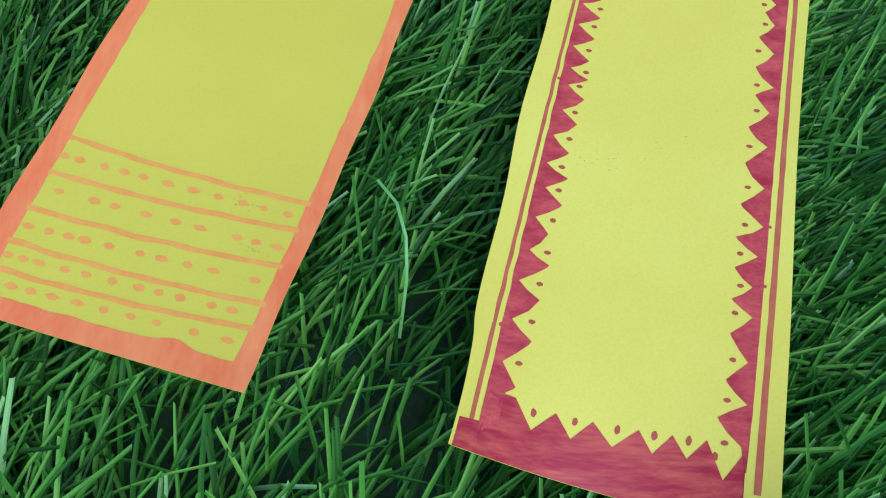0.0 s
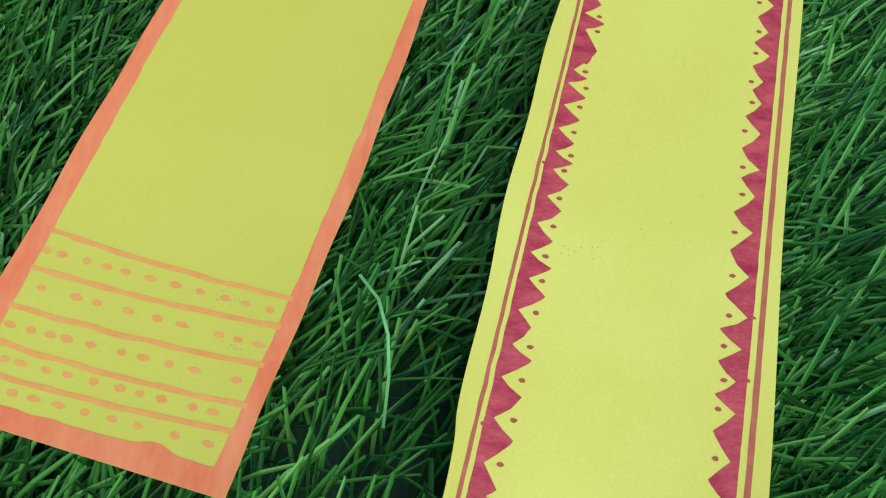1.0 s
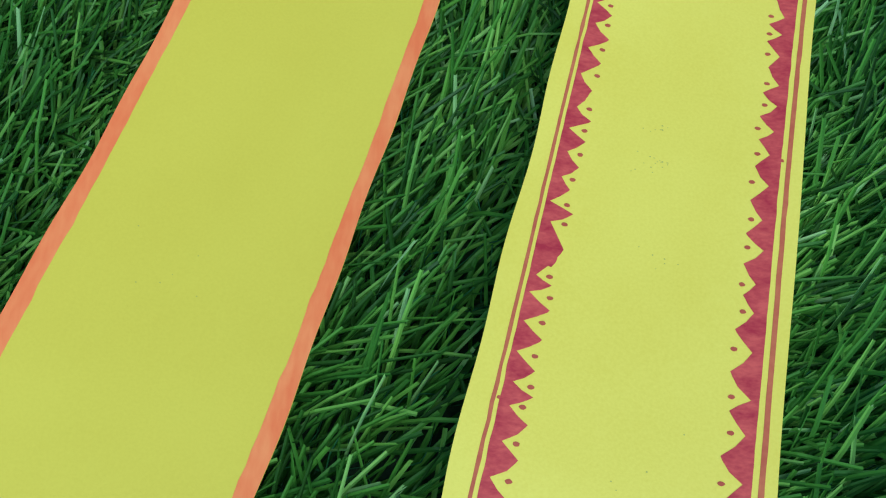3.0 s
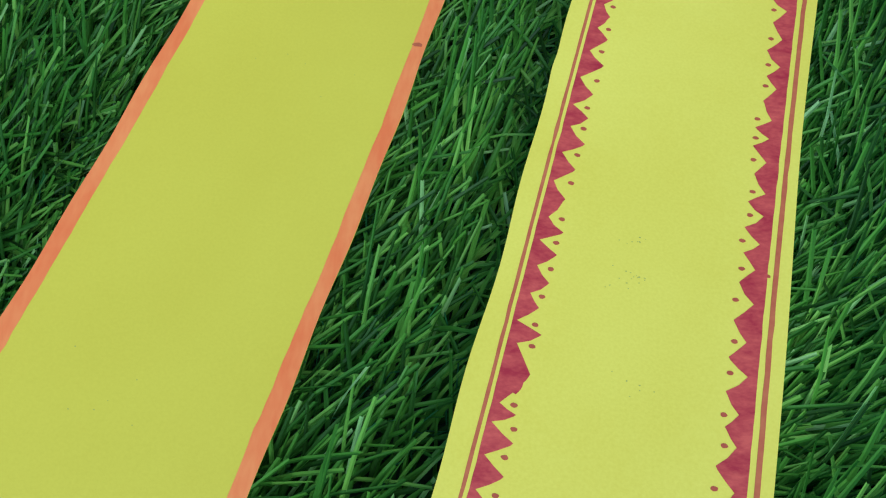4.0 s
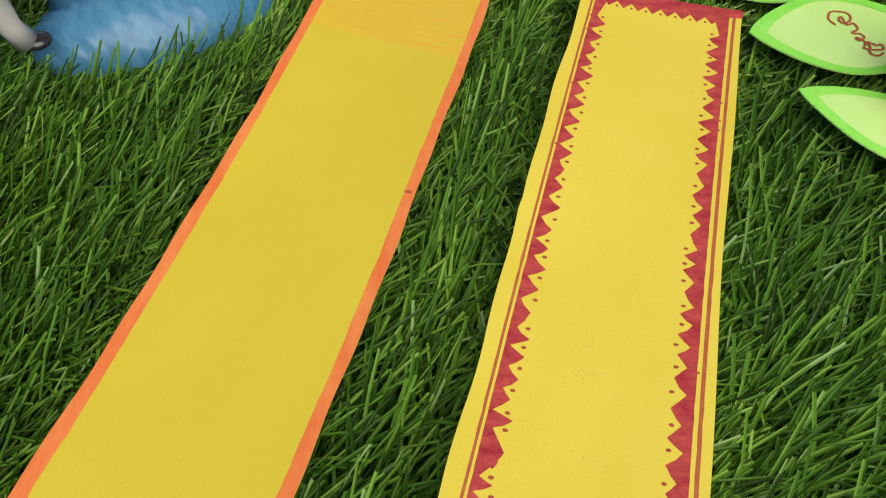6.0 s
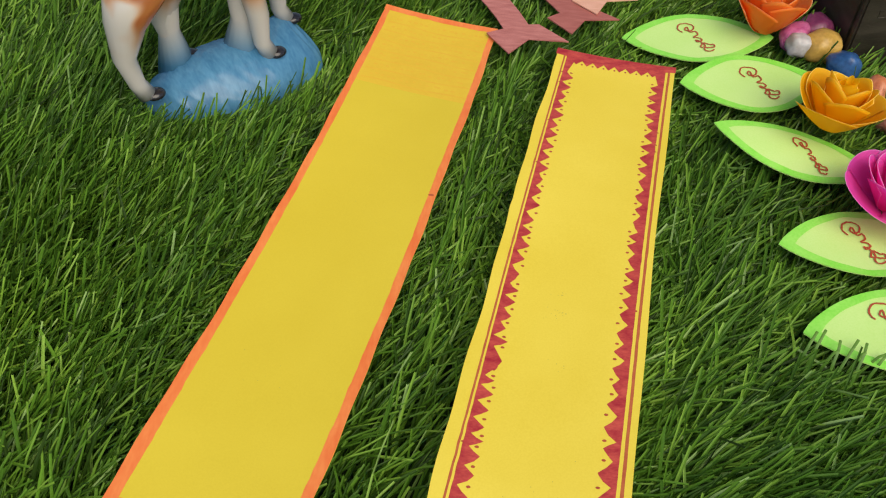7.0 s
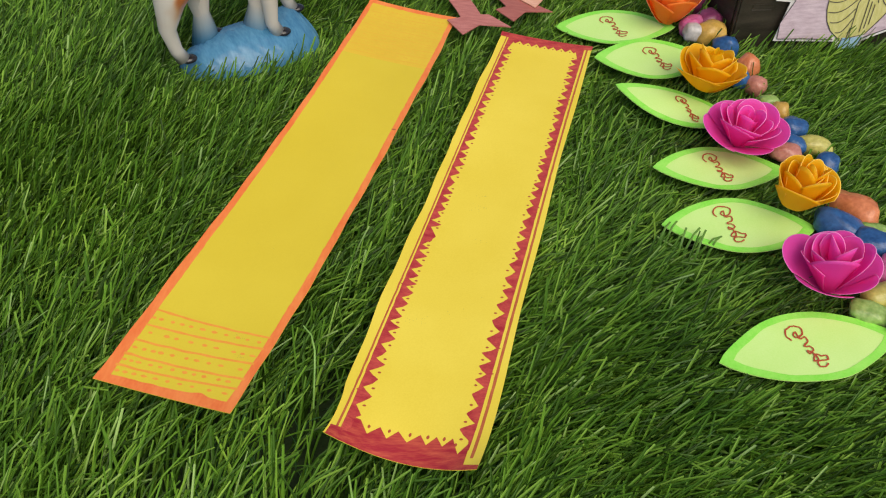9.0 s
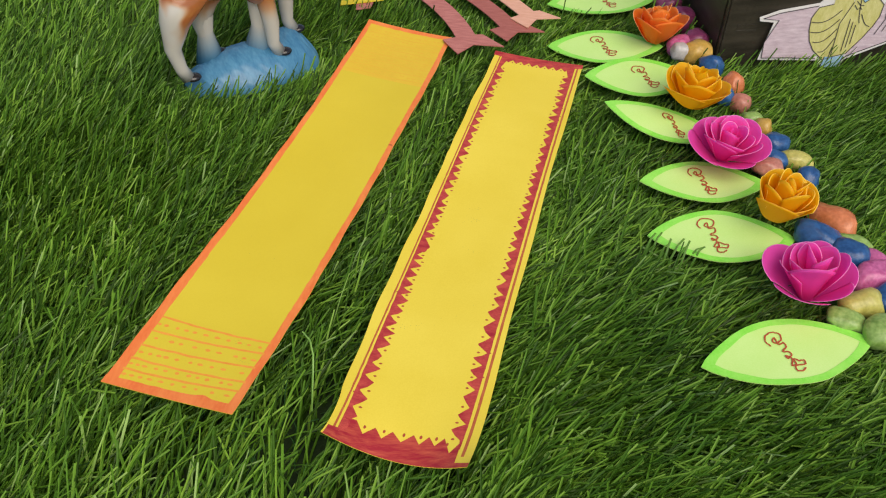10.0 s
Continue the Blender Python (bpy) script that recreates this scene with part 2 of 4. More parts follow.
class Marks:
    """Pen marks that lie on a sheet as a thin film."""
    def __init__(self, sh, lift=0.00005):
        self.sh, self.lift, self.v, self.f = sh, lift, [], []

    def ribbon(self, rails):
        """Quads between pairs of (u, w) points, split across so that they follow the sheet."""
        n = max(1, math.ceil(max(math.dist(a, b) for a, b in rails) / 0.0015))
        k = len(self.v)
        for a, b in rails:
            self.v += [self.sh.at(a[0] + (b[0] - a[0]) * e / n, a[1] + (b[1] - a[1]) * e / n, self.lift) for e in range(n + 1)]
        self.f += [(k + (n + 1) * i + e, k + (n + 1) * i + e + 1, k + (n + 1) * (i + 1) + e + 1, k + (n + 1) * (i + 1) + e) for i in range(len(rails) - 1) for e in range(n)]

    def fan(self, points):
        k = len(self.v)
        self.v += [self.sh.at(u, w, self.lift) for u, w in points]
        self.f.append(tuple(range(k, k + len(points))))

    def mesh(self, name, material):
        return mesh_of(name, self.v, self.f, [material])

    def pieces(self, name, material, parent):
        """Each mark as a part of its own."""
        for f in self.f:
            part(name, mesh_of(name, [self.v[i] for i in f], [tuple(range(len(f)))], [material]), parent)


def blob(rng, u, w, ru, rw, n=9, rough=0.16, point=1.0):
    return [(u + ru * math.copysign(abs(math.cos(a)) ** point, math.cos(a)) * (1 + rng.uniform(-rough, rough)), w + rw * math.copysign(abs(math.sin(a)) ** point, math.sin(a)) * (1 + rng.uniform(-rough, rough))) for a in (2 * math.pi * i / n for i in range(n))]


# deep yellow strip with an orange border
def left_curl(s, v):
    return 0.0025 * s * math.exp(-v / 0.06) + 0.0015 * math.exp(-(1 - v) / 0.05) + 0.0006 * math.sin(9 * v + 2 * s) - 0.0008 * 4 * s * (1 - s)


LEFT = Sheet([(-0.0320, 0.0925), (0.0246, 0.0795), (0.0876, 0.3770), (0.0341, 0.3915)], (0.0030, 0.0025), (0.0565, 0.3035), 0.0363, left_curl)


def left_strip():
    sh, rng = LEFT, random.Random(3)
    U, W = sh.size
    root = empty("paper_strip", sh.origin.x, sh.origin.y)
    tagged(root, "deep yellow paper strip with orange marker border, on turf", "paper strip")
    wob = lambda w, side: 0.0002 * math.sin(70 * w + 3 * side) + 0.0002 * math.sin(190 * w + side)
    part("card", mesh_of("card", *sheet_body(sh, 32, 260, wob), [YELLOW_DEEP]), root)
    N = 110
    edge = lambda w, a, b: a + b * w / W + 0.00035 * noise.noise((w * 130, a * 999, 0)) + 0.00025 * noise.noise((w * 420, 7, a))
    border = Marks(sh)
    border.ribbon([((wob(W * i / N, 0) * 0.9, W * i / N), (edge(W * i / N, 0.0032, -0.0003) + 0.0022 * math.exp(-i / 22), W * i / N)) for i in range(N + 1)])
    part("side_border", border.mesh("side_border", ORANGE), root)
    border = Marks(sh)
    border.ribbon([((U - edge(W * i / N, 0.0034, -0.0002) - 0.0004 * math.exp(-i / 18), W * i / N), (U + wob(W * i / N, 1) * 0.9, W * i / N)) for i in range(N + 1)])
    part("side_border", border.mesh("side_border", ORANGE), root)
    border = Marks(sh, 0.00008)
    border.ribbon([((U * i / 40, 0), (U * i / 40, 0.0038 + 0.0012 * i / 40 + 0.0004 * noise.noise((i * 0.35, 3, 1)) + 0.0012 * math.exp(-((i - 29) / 2.4) ** 2))) for i in range(41)])
    part("end_border", border.mesh("end_border", ORANGE), root)
    border = Marks(sh, 0.00008)
    border.ribbon([((U * i / 40, W - 0.0036 - 0.0005 * noise.noise((i * 0.4, 8, 1))), (U * i / 40, W)) for i in range(41)])
    part("end_border", border.mesh("end_border", ORANGE), root)
    ends = [(0.0384, 0.0397), (0.0301, 0.0335), (0.0219, 0.0253), (0.0146, 0.0170), (0.0088, 0.0119)]
    for k, (a, b) in enumerate(ends):
        line = Marks(sh, 0.00006)
        bend = lambda i: a + (b - a) * i / 40 - 0.0006 * math.sin(math.pi * i / 40) + 0.0003 * noise.noise((i * 0.2, k, 5))
        thick = lambda i: 0.00055 + 0.0002 * noise.noise((i * 0.3, k, 9))
        line.ribbon([((0.0042 + (U - 0.0072) * i / 40, bend(i) - thick(i)), (0.0042 + (U - 0.0072) * i / 40, bend(i) + thick(i))) for i in range(41)])
        part("cross_line", line.mesh("cross_line", ORANGE_FINE), root)
    # dots of each row, in millimetres from the left edge
    rows = [(35.0, 0.045, [5.4, 8.5, 13.5, 17.5, 21.3, 26.3, 31.3, 36.3, 41.3, 45.4, 50.2]), (26.6, 0.05, [8.2, 15.1, 19.2, 25.3, 31.1, 36, 43.2, 47, 51]),
            (18.2, 0.065, [6.4, 10.4, 14.2, 17.3, 22, 27.9, 32, 37, 41.9, 49.8]), (11.8, 0.055, [5.9, 8.8, 11.8, 16.8, 20.8, 25.8, 30.8, 34.6, 38.6, 44.5, 48.3]),
            (6.2, 0.05, [6.2, 9.6, 13.3, 17.3, 22, 27, 32, 36.9, 43.8, 49.9])]
    for w0, rise, us in rows:
        dots = Marks(sh, 0.00006)
        for u in us:
            dots.fan(blob(rng, u / 1000, (w0 + rise * (u - 5) - (0.8 if w0 > 34 else 0)) / 1000, rng.uniform(0.0009, 0.0014), rng.uniform(0.0006, 0.0008), 16, 0.14, 1.25))
        dots.pieces("dot", ORANGE_FINE, root)
    slip = Marks(sh, 0.00010)
    slip.fan(blob(rng, U - 0.0022, 0.1862, 0.0012, 0.0007, 9, 0.3))
    part("pen_slip", slip.mesh("pen_slip", LINE_RED), root, "small red pen slip")
    # faint pattern at the far end, over a light wash
    wash = Marks(sh, 0.00003)
    for j in range(24):
        w0, w1 = W - 0.0585 + 0.0556 * j / 24, W - 0.0585 + 0.0556 * (j + 1) / 24
        wash.ribbon([((0.0028 + (U - 0.0056) * i / 16, w0), (0.0028 + (U - 0.0056) * i / 16, w1)) for i in range(17)])
    bm = bmesh.new()
    bm.from_mesh(wash.mesh("wash", ORANGE_WASH))
    bmesh.ops.remove_doubles(bm, verts=bm.verts, dist=0.00005)
    part("wash", from_bm("wash", bm, [ORANGE_WASH], False), root, "light orange wash")
    for k in range(7):
        w0 = W - 0.012 - 0.0072 * k
        line = Marks(sh, 0.00006)
        line.ribbon([((0.0045 + (U - 0.0082) * i / 30, w0 - 0.0005 + 0.0005 * math.sin(i * 0.3 + k)), (0.0045 + (U - 0.0082) * i / 30, w0 + 0.0004 + 0.0005 * math.sin(i * 0.3 + k))) for i in range(31)])
        part("cross_line", line.mesh("cross_line", ORANGE_THIN), root, "faint orange line")
        dots = Marks(sh, 0.00006)
        for i in range(15):
            dots.fan(blob(rng, 0.0062 + (U - 0.0115) * (i + rng.uniform(0.2, 0.8)) / 15, w0 + 0.0036 + rng.uniform(-0.0006, 0.0006), rng.uniform(0.0007, 0.0012), rng.uniform(0.0005, 0.0008), 7))
        dots.pieces("dot", ORANGE_THIN, root)
    return root


# light yellow strip with a red zigzag border
def right_curl(s, v):
    return (0.0085 * (2 * s - 1) ** 2 - 0.0022) * math.exp(-v / 0.038) + 0.0010 * math.exp(-(1 - v) / 0.04) + 0.0006 * math.sin(8 * v + 1) - 0.0009 * 4 * s * (1 - s)


def right_pull(s, v):
    """The near end slants away from square at its outer corner."""
    s, e = max(s, 0.0), math.exp(-v / 0.05)
    return -0.0029 * s ** 1.5 * e, -0.0060 * s ** 1.5 * e


RIGHT = Sheet([(0.0602, 0.0728), (0.1192, 0.0685), (0.1681, 0.3545), (0.1155, 0.3650)], (-0.0014, -0.0017), (0.0556, 0.2925), 0.0358, right_curl, right_pull)
# far-away distance of each tooth's dot from the near end, in millimetres
LEFT_DOTS = [18, 27, 35, 42, 49, 56, 62, 69, 76, 82.5, 87, 93, 99.5, 105.5, 109.5, 121.5, 126.5, 132.5, 138.5, 144.5, 150, 159, 166, 173, 179, 186.5, 194.5, 201.5, 208.5]
RIGHT_DOTS = [10.2, 18, 26.3, 35.5, 41.6, 48.7, 55.8, 65, 75.5, 85, 92, 101.5, 109.8, 116, 124, 131, 139.5, 147.5, 153.5, 160, 166, 174, 180, 185, 194, 200.5, 208.5, 217.5]


def right_strip():
    sh, rng = RIGHT, random.Random(11)
    U, W = sh.size
    root = empty("paper_strip", sh.origin.x, sh.origin.y)
    tagged(root, "light yellow paper strip with dark red zigzag border, on turf", "paper strip")

    def wob(w, side):
        if side:
            return 0.0003 * math.sin(60 * w)
        return 0.0005 * math.sin(45 * w + 1) - 0.0007 * (1 / (1 + math.exp((w - 0.19) * 900))) + 0.0003 * math.sin(150 * w) + 0.0006 * (1 / (1 + math.exp((w - 0.024) * 900)))
    part("card", mesh_of("card", *sheet_body(sh, 40, 300, wob), [YELLOW_PALE]), root)
    N = 80
    jit = lambda w, k: 0.00018 * noise.noise((w * 260, k, 2))
    # the margins narrow or widen along the strip
    far_on = lambda w: min(1.0, w / 0.11)
    base_of = lambda w, side: 0.0054 - 0.0010 * far_on(w) if side else 0.0045 + 0.0005 * far_on(w)
    for side in (0, 1):
        line = Marks(sh)
        ws = [0.0045 + (W - 0.0082) * i / N for i in range(N + 1)]
        if side:
            line.ribbon([((U - 0.0041 + 0.0008 * far_on(w) + jit(w, 2), w), (U - 0.0029 + 0.0006 * far_on(w) + jit(w, 6), w)) for w in ws])
        else:
            line.ribbon([((0.0027 + 0.0009 * far_on(w) + jit(w, 1), w), (0.0035 + 0.0008 * far_on(w) + jit(w, 5), w)) for w in ws])
        part("border_line", line.mesh("border_line", LINE_RED), root, "thin rust-red line")
    for side, given in ((0, LEFT_DOTS), (1, RIGHT_DOTS)):
        dots_at = [d / 1000 + (0.0030 * math.exp(-d / 1000 / W / 0.05) if side else 0.0) for d in given]
        while dots_at[-1] < W - 0.016:
            dots_at.append(dots_at[-1] + (rng.uniform(0.0058, 0.0076) if side == 0 else rng.uniform(0.0060, 0.0080)))
        flip = (lambda u: U - u) if side else (lambda u: u)
        band, dots = Marks(sh), Marks(sh)
        rail = lambda w, u, lean=0.0: ((flip(base_of(w, side) + jit(w, 5 + side)), w), (flip(u), w + lean))
        rails = [((flip(0.0045), 0.004), (flip(0.0076), 0.004))] if side == 0 else [((flip(0.0054), 0.0075), (flip(0.0057), 0.0075))]
        prev, last = 0.0095, 0.0066
        for d in dots_at:
            tip = (prev + d) / 2 + rng.uniform(-0.0005, 0.0005) if prev > 0.01 else d - 0.0045
            top, foot = rng.uniform(0.0092, 0.0110), rng.uniform(0.0058, 0.0071)
            if side == 0 or d > 0.012:
                # each tooth swells a little on its flanks
                g, h = (tip - prev) if prev > 0.01 else 0.002, d - tip
                rails.append(rail(tip - 0.55 * g, last + (top - last) * (0.50 + rng.uniform(-0.06, 0.14))))
                rails.append(rail(tip - 0.12 * g, top - 0.0004))
                rails.append(rail(tip + 0.06 * h, top))
                rails.append(rail(tip + 0.50 * h, foot + (top - foot) * (0.44 + rng.uniform(-0.08, 0.14))))
            rails.append(rail(d + rng.uniform(-0.0003, 0.0003), foot))
            dots.fan(blob(rng, flip(rng.uniform(0.0090, 0.0100)), d + rng.uniform(-0.0004, 0.0004), 0.00066, 0.00048, 10, 0.14))
            if rng.random() < 0.12:
                dots.fan(blob(rng, flip(base_of(d, side) - 0.0001), d + rng.uniform(-0.002, 0.002), 0.0005, 0.0004, 9, 0.2))
            prev, last = d, foot
        rails.append(rail(W - 0.0055, 0.0095))
        rails.append(rail(W - 0.003, 0.0095))
        band.ribbon(rails)
        if side == 0:
            band.fan(blob(rng, 0.0084, 0.1145, 0.0015, 0.0027, 15, 0.16))
        else:
            dots.fan(blob(rng, 0.0450, 0.0092, 0.00055, 0.0007, 10))
        part("zigzag_border", band.mesh("zigzag_border", RED), root)
        dots.pieces("dot", DOT_RED, root)
    near, dots = Marks(sh, 0.00008), Marks(sh)
    # the pulled corner draws the pattern out, so it starts further up there
    ease = lambda u, w: w + 0.0036 * max(0.0, u / U) ** 1.5 * math.exp(-w / W / 0.05)
    tips = [(0.0098, 0.0118), (0.0172, 0.0106), (0.0238, 0.0104), (0.0318, 0.0104), (0.0376, 0.0104), (0.0434, 0.0104)]
    rails = [((wob(0.0, 0), 0.0), (wob(0.0058, 0), 0.0058)), ((0.0048, 0.0), (0.0048, 0.0060)), ((0.0052, 0.0), (0.0052, 0.0125))]
    for (u, w), (u2, w2) in zip(tips, tips[1:] + [(0.0500, 0.0104)]):
        rails.append(((u, 0.0), (u, ease(u, w))))
        mid = (u + u2) / 2
        rails.append(((mid, 0.0), (mid, ease(mid, 0.0066 if u < 0.043 else 0.0036))))
        if u < 0.043:
            dots.fan(blob(rng, mid + rng.uniform(-0.0005, 0.0005), ease(mid, 0.0098), 0.00052, 0.0008, 10))
    rails += [((U - 0.0057, 0.0), (U - 0.0057, 0.0110)), ((U - 0.0055, 0.0), (U - 0.0055, 0.0020)), ((U + wob(0.0, 1), 0.0), (U + wob(0.0018, 1), 0.0018))]
    near.ribbon(rails)
    part("end_border", near.mesh("end_border", RED_STREAKS), root)
    far = Marks(sh, 0.00008)
    rails = [((-0.0002, W), (-0.0002, W - 0.0042)), ((0.0046, W), (0.0046, W - 0.0045))]
    n = 9
    for i in range(n):
        u = 0.0075 + (U - 0.015) * i / (n - 1)
        rails.append(((u, W), (u, W - (0.0060 if i % 2 == 0 else 0.0060))))
        if i < n - 1:
            rails.append(((u + (U - 0.015) / (n - 1) / 2, W), (u + (U - 0.015) / (n - 1) / 2, W - 0.0092)))
            dots.fan(blob(rng, u + 0.0002, W - 0.0085, 0.0005, 0.0006, 8))
    rails += [((U - 0.0046, W), (U - 0.0046, W - 0.0045)), ((U, W), (U, W - 0.0040))]
    far.ribbon(rails)
    part("end_border", far.mesh("end_border", RED), root)
    dots.pieces("dot", DOT_RED, root)
    return root


def specks(root, sh, spots, seed):
    rng = random.Random(seed)
    for u, w, spread, n in spots:
        m = Marks(sh, 0.00010)
        for _ in range(n):
            m.fan(blob(rng, u + rng.gauss(0, spread), w + rng.gauss(0, spread * 0.5), rng.uniform(0.00010, 0.00022), rng.uniform(0.00008, 0.00018), 6, 0.3))
        tagged(part("smudge", m.mesh("smudge", SMUDGE), root, "tiny grey smudges"), kind="stuff")


specks(left_strip(), LEFT, [(0.0420, 0.0360, 0.0016, 14), (0.0470, 0.0270, 0.0012, 10), (0.0300, 0.0900, 0.009, 6), (0.0240, 0.1700, 0.012, 6)], 5)
specks(right_strip(), RIGHT, [(0.0240, 0.1400, 0.0024, 16), (0.0250, 0.1490, 0.0016, 8), (0.0290, 0.1180, 0.003, 6), (0.0160, 0.0640, 0.003, 10), (0.0300, 0.0700, 0.010, 8)], 6)


# ---------------------------------------------------------------- paper leaves
def leaf_outline(n, length, width, fat=0.8):
    """Pointed at both ends, from tip to tip along x."""
    top = []
    for i in range(n + 1):
        x = i / n
        top.append((length * (x - 0.5), width / 2 * (math.sin(math.pi * x) ** fat)))
    return top + [(x, -y) for x, y in reversed(top[1:-1])]


LEAVES = []
# turning points of the looping pen stroke, downwards along the row
PEN_LOOPS = [(-48, -30), (-64, -50), (-52, -74), (-18, -78), (6, -66), (2, -46), (-18, -36), (-34, -46), (-22, -58), (-14, -30), (8, -34), (14, -16), (-8, -2), (14, 2), (24, 14), (4, 26), (-2, 14), (20, 30),
             (8, 54), (28, 52), (26, 32), (48, 42), (66, 42), (62, 58), (24, 58), (24, 76), (48, 78), (62, 66)]


def paper_leaf(tip, end, width, z, lift_end, sag, writing, seed):
    """A cut card leaf from its free tip to the end that lies under a flower."""
    rng = random.Random(seed)
    a, b = Vector(tip), Vector(end)
    length, turn = (b - a).length, math.degrees(math.atan2(b.y - a.y, b.x - a.x))
    mid = (a + b) / 2
    root = empty("paper_leaf", mid.x, mid.y, z, turn)
    tagged(root, "pale green paper leaf with bright green marker rim, on turf", "paper leaf", "leaves beside the flowers")
    LEAVES.append((mid, length, width, radians(turn), z))
    height = lambda x, y: lift_end * (x / length + 0.5) + sag * (y / width) ** 2 + 0.0007 * math.sin(60 * x + seed)
    ring = leaf_outline(26, length, width)
    ring = [(x, y * (1 + 0.04 * noise.noise((x * 60, seed, y * 40)))) for x, y in ring]
    fl, fw = (length - 0.0125) / length, (width - 0.0062) / width
    inner = [(x * fl, y * (fw + 0.05 * noise.noise((x * 90, seed + 5, 0)))) for x, y in ring]
    core = [(x * 0.45, y * 0.4) for x, y in ring]
    n = len(ring)

    def layer(rings, lift):
        return [(x, y, height(x, y) + lift) for r in rings for x, y in r]
    # card: top faces, underside and edge
    verts = layer([ring, inner, core], 0) + [(0, 0, height(0, 0))]
    faces = []
    for k in range(2):
        faces += [(k * n + i, k * n + (i + 1) % n, (k + 1) * n + (i + 1) % n, (k + 1) * n + i) for i in range(n)]
    faces += [(2 * n + i, 2 * n + (i + 1) % n, 3 * n) for i in range(n)]
    m = len(verts)
    verts += [(x, y, z_ - 0.0003) for x, y, z_ in verts]
    faces += [tuple(m + v for v in reversed(f)) for f in faces]
    part("card", mesh_of("card", verts, faces, [LEAF_PALE], True), root)
    verts = layer([ring, inner], 0.00015)
    part("rim", mesh_of("rim", verts, [(i, (i + 1) % n, n + (i + 1) % n, n + i) for i in range(n)], [LEAF_EDGE], True), root, "bright green marker rim")
    # writing that cannot be read: one looping pen stroke of its size
    at, slant, tall = writing
    knots = [Vector(((u - 0.65 * v) / 155, v / 155)) for u, v in PEN_LOOPS]
    line = []
    for k in range(len(knots) - 1):
        p0, p1, p2, p3 = (knots[min(max(k + e, 0), len(knots) - 1)] for e in (-1, 0, 1, 2))
        for f in (0, 0.25, 0.5, 0.75):
            q = 0.5 * (2 * p1 + (p2 - p0) * f + (2 * p0 - 5 * p1 + 4 * p2 - p3) * f * f + (3 * p1 - p0 - 3 * p2 + p3) * f ** 3)
            line.append(Vector((at + (slant + 0.16 * tall) * q.y + 0.74 * tall * q.x, -tall * q.y + 0.00025 * rng.uniform(-1, 1))))
    verts = []
    for k, p in enumerate(line):
        d = (line[min(k + 1, len(line) - 1)] - line[max(k - 1, 0)]).normalized() * (0.00036 + 0.00010 * noise.noise((k * 0.4, seed, 0)))
        verts += [(p.x - d.y, p.y + d.x, height(p.x, p.y) + 0.0003 + 0.000002 * k), (p.x + d.y, p.y - d.x, height(p.x, p.y) + 0.0003 + 0.000002 * k)]
    part("pen_stroke", mesh_of("pen_stroke", verts, [(2 * k, 2 * k + 1, 2 * k + 3, 2 * k + 2) for k in range(len(line) - 1)], [DOT_RED]), root, "reddish brown pen stroke")
    return root


paper_leaf((0.2110, 0.1280), (0.2870, 0.1500), 0.0355, 0.0335, 0.001, 0.002, (-0.002, 0.003, 0.022), 1)
paper_leaf((0.1950, 0.2085), (0.2670, 0.2135), 0.0370, 0.0335, 0.001, 0.001, (-0.005, 0.003, 0.024), 2)
paper_leaf((0.1940, 0.2490), (0.2600, 0.2550), 0.0330, 0.0345, 0.001, 0.001, (-0.001, 0.005, 0.021), 3)
paper_leaf((0.1785, 0.3140), (0.2440, 0.2880), 0.0300, 0.0385, -0.002, -0.004, (0.005, 0.013, 0.017), 4)
paper_leaf((0.1685, 0.3440), (0.2340, 0.3510), 0.0410, 0.0365, 0.0, 0.002, (0.003, 0.006, 0.023), 5)
paper_leaf((0.1470, 0.3850), (0.2190, 0.3880), 0.0390, 0.0315, 0.002, 0.002, (-0.001, 0.008, 0.023), 6)
paper_leaf((0.1470, 0.4350), (0.2200, 0.4480), 0.0380, 0.0340, 0.002, 0.002, (0.0, 0.008, 0.022), 7)


# ---------------------------------------------------------------- paper roses
def petal_mesh(name, spread, r0, r1, tall, cap, point, droop, bowl, material, edge):
    """A petal that wraps round the flower's axis, rounded at its rim, with the paper's cut edge."""
    nu, nv = 12, 8
    verts, faces = [], []
    for k in range(2):
        for j in range(nv + 1):
            for i in range(nu + 1):
                s = 2 * i / nu - 1
                t = j / nv * (1 - cap * abs(s) ** point)
                phi = radians(spread) * s * (0.70 + 0.30 * t)
                rad = r0 + (r1 - r0) * t ** bowl - 0.00028 * k
                rad *= 1 + 0.10 * s * s * t
                verts.append((rad * math.cos(phi), rad * math.sin(phi), tall * (t - droop * t ** 4) - 0.00010 * k))
    n = (nu + 1) * (nv + 1)
    q = lambda i, j: j * (nu + 1) + i
    for j in range(nv):
        for i in range(nu):
            f = (q(i, j), q(i + 1, j), q(i + 1, j + 1), q(i, j + 1))
            faces += [f, tuple(n + a for a in reversed(f))]
    rim = [q(nu, j) for j in range(nv + 1)] + [q(i, nv) for i in range(nu - 1, -1, -1)] + [q(0, j) for j in range(nv - 1, -1, -1)]
    slots = [0] * len(faces)
    for a, b in zip(rim, rim[1:]):
        faces.append((a, n + a, n + b, b))
        slots.append(1)
    return mesh_of(name, verts, faces, [material, edge], True, slots)


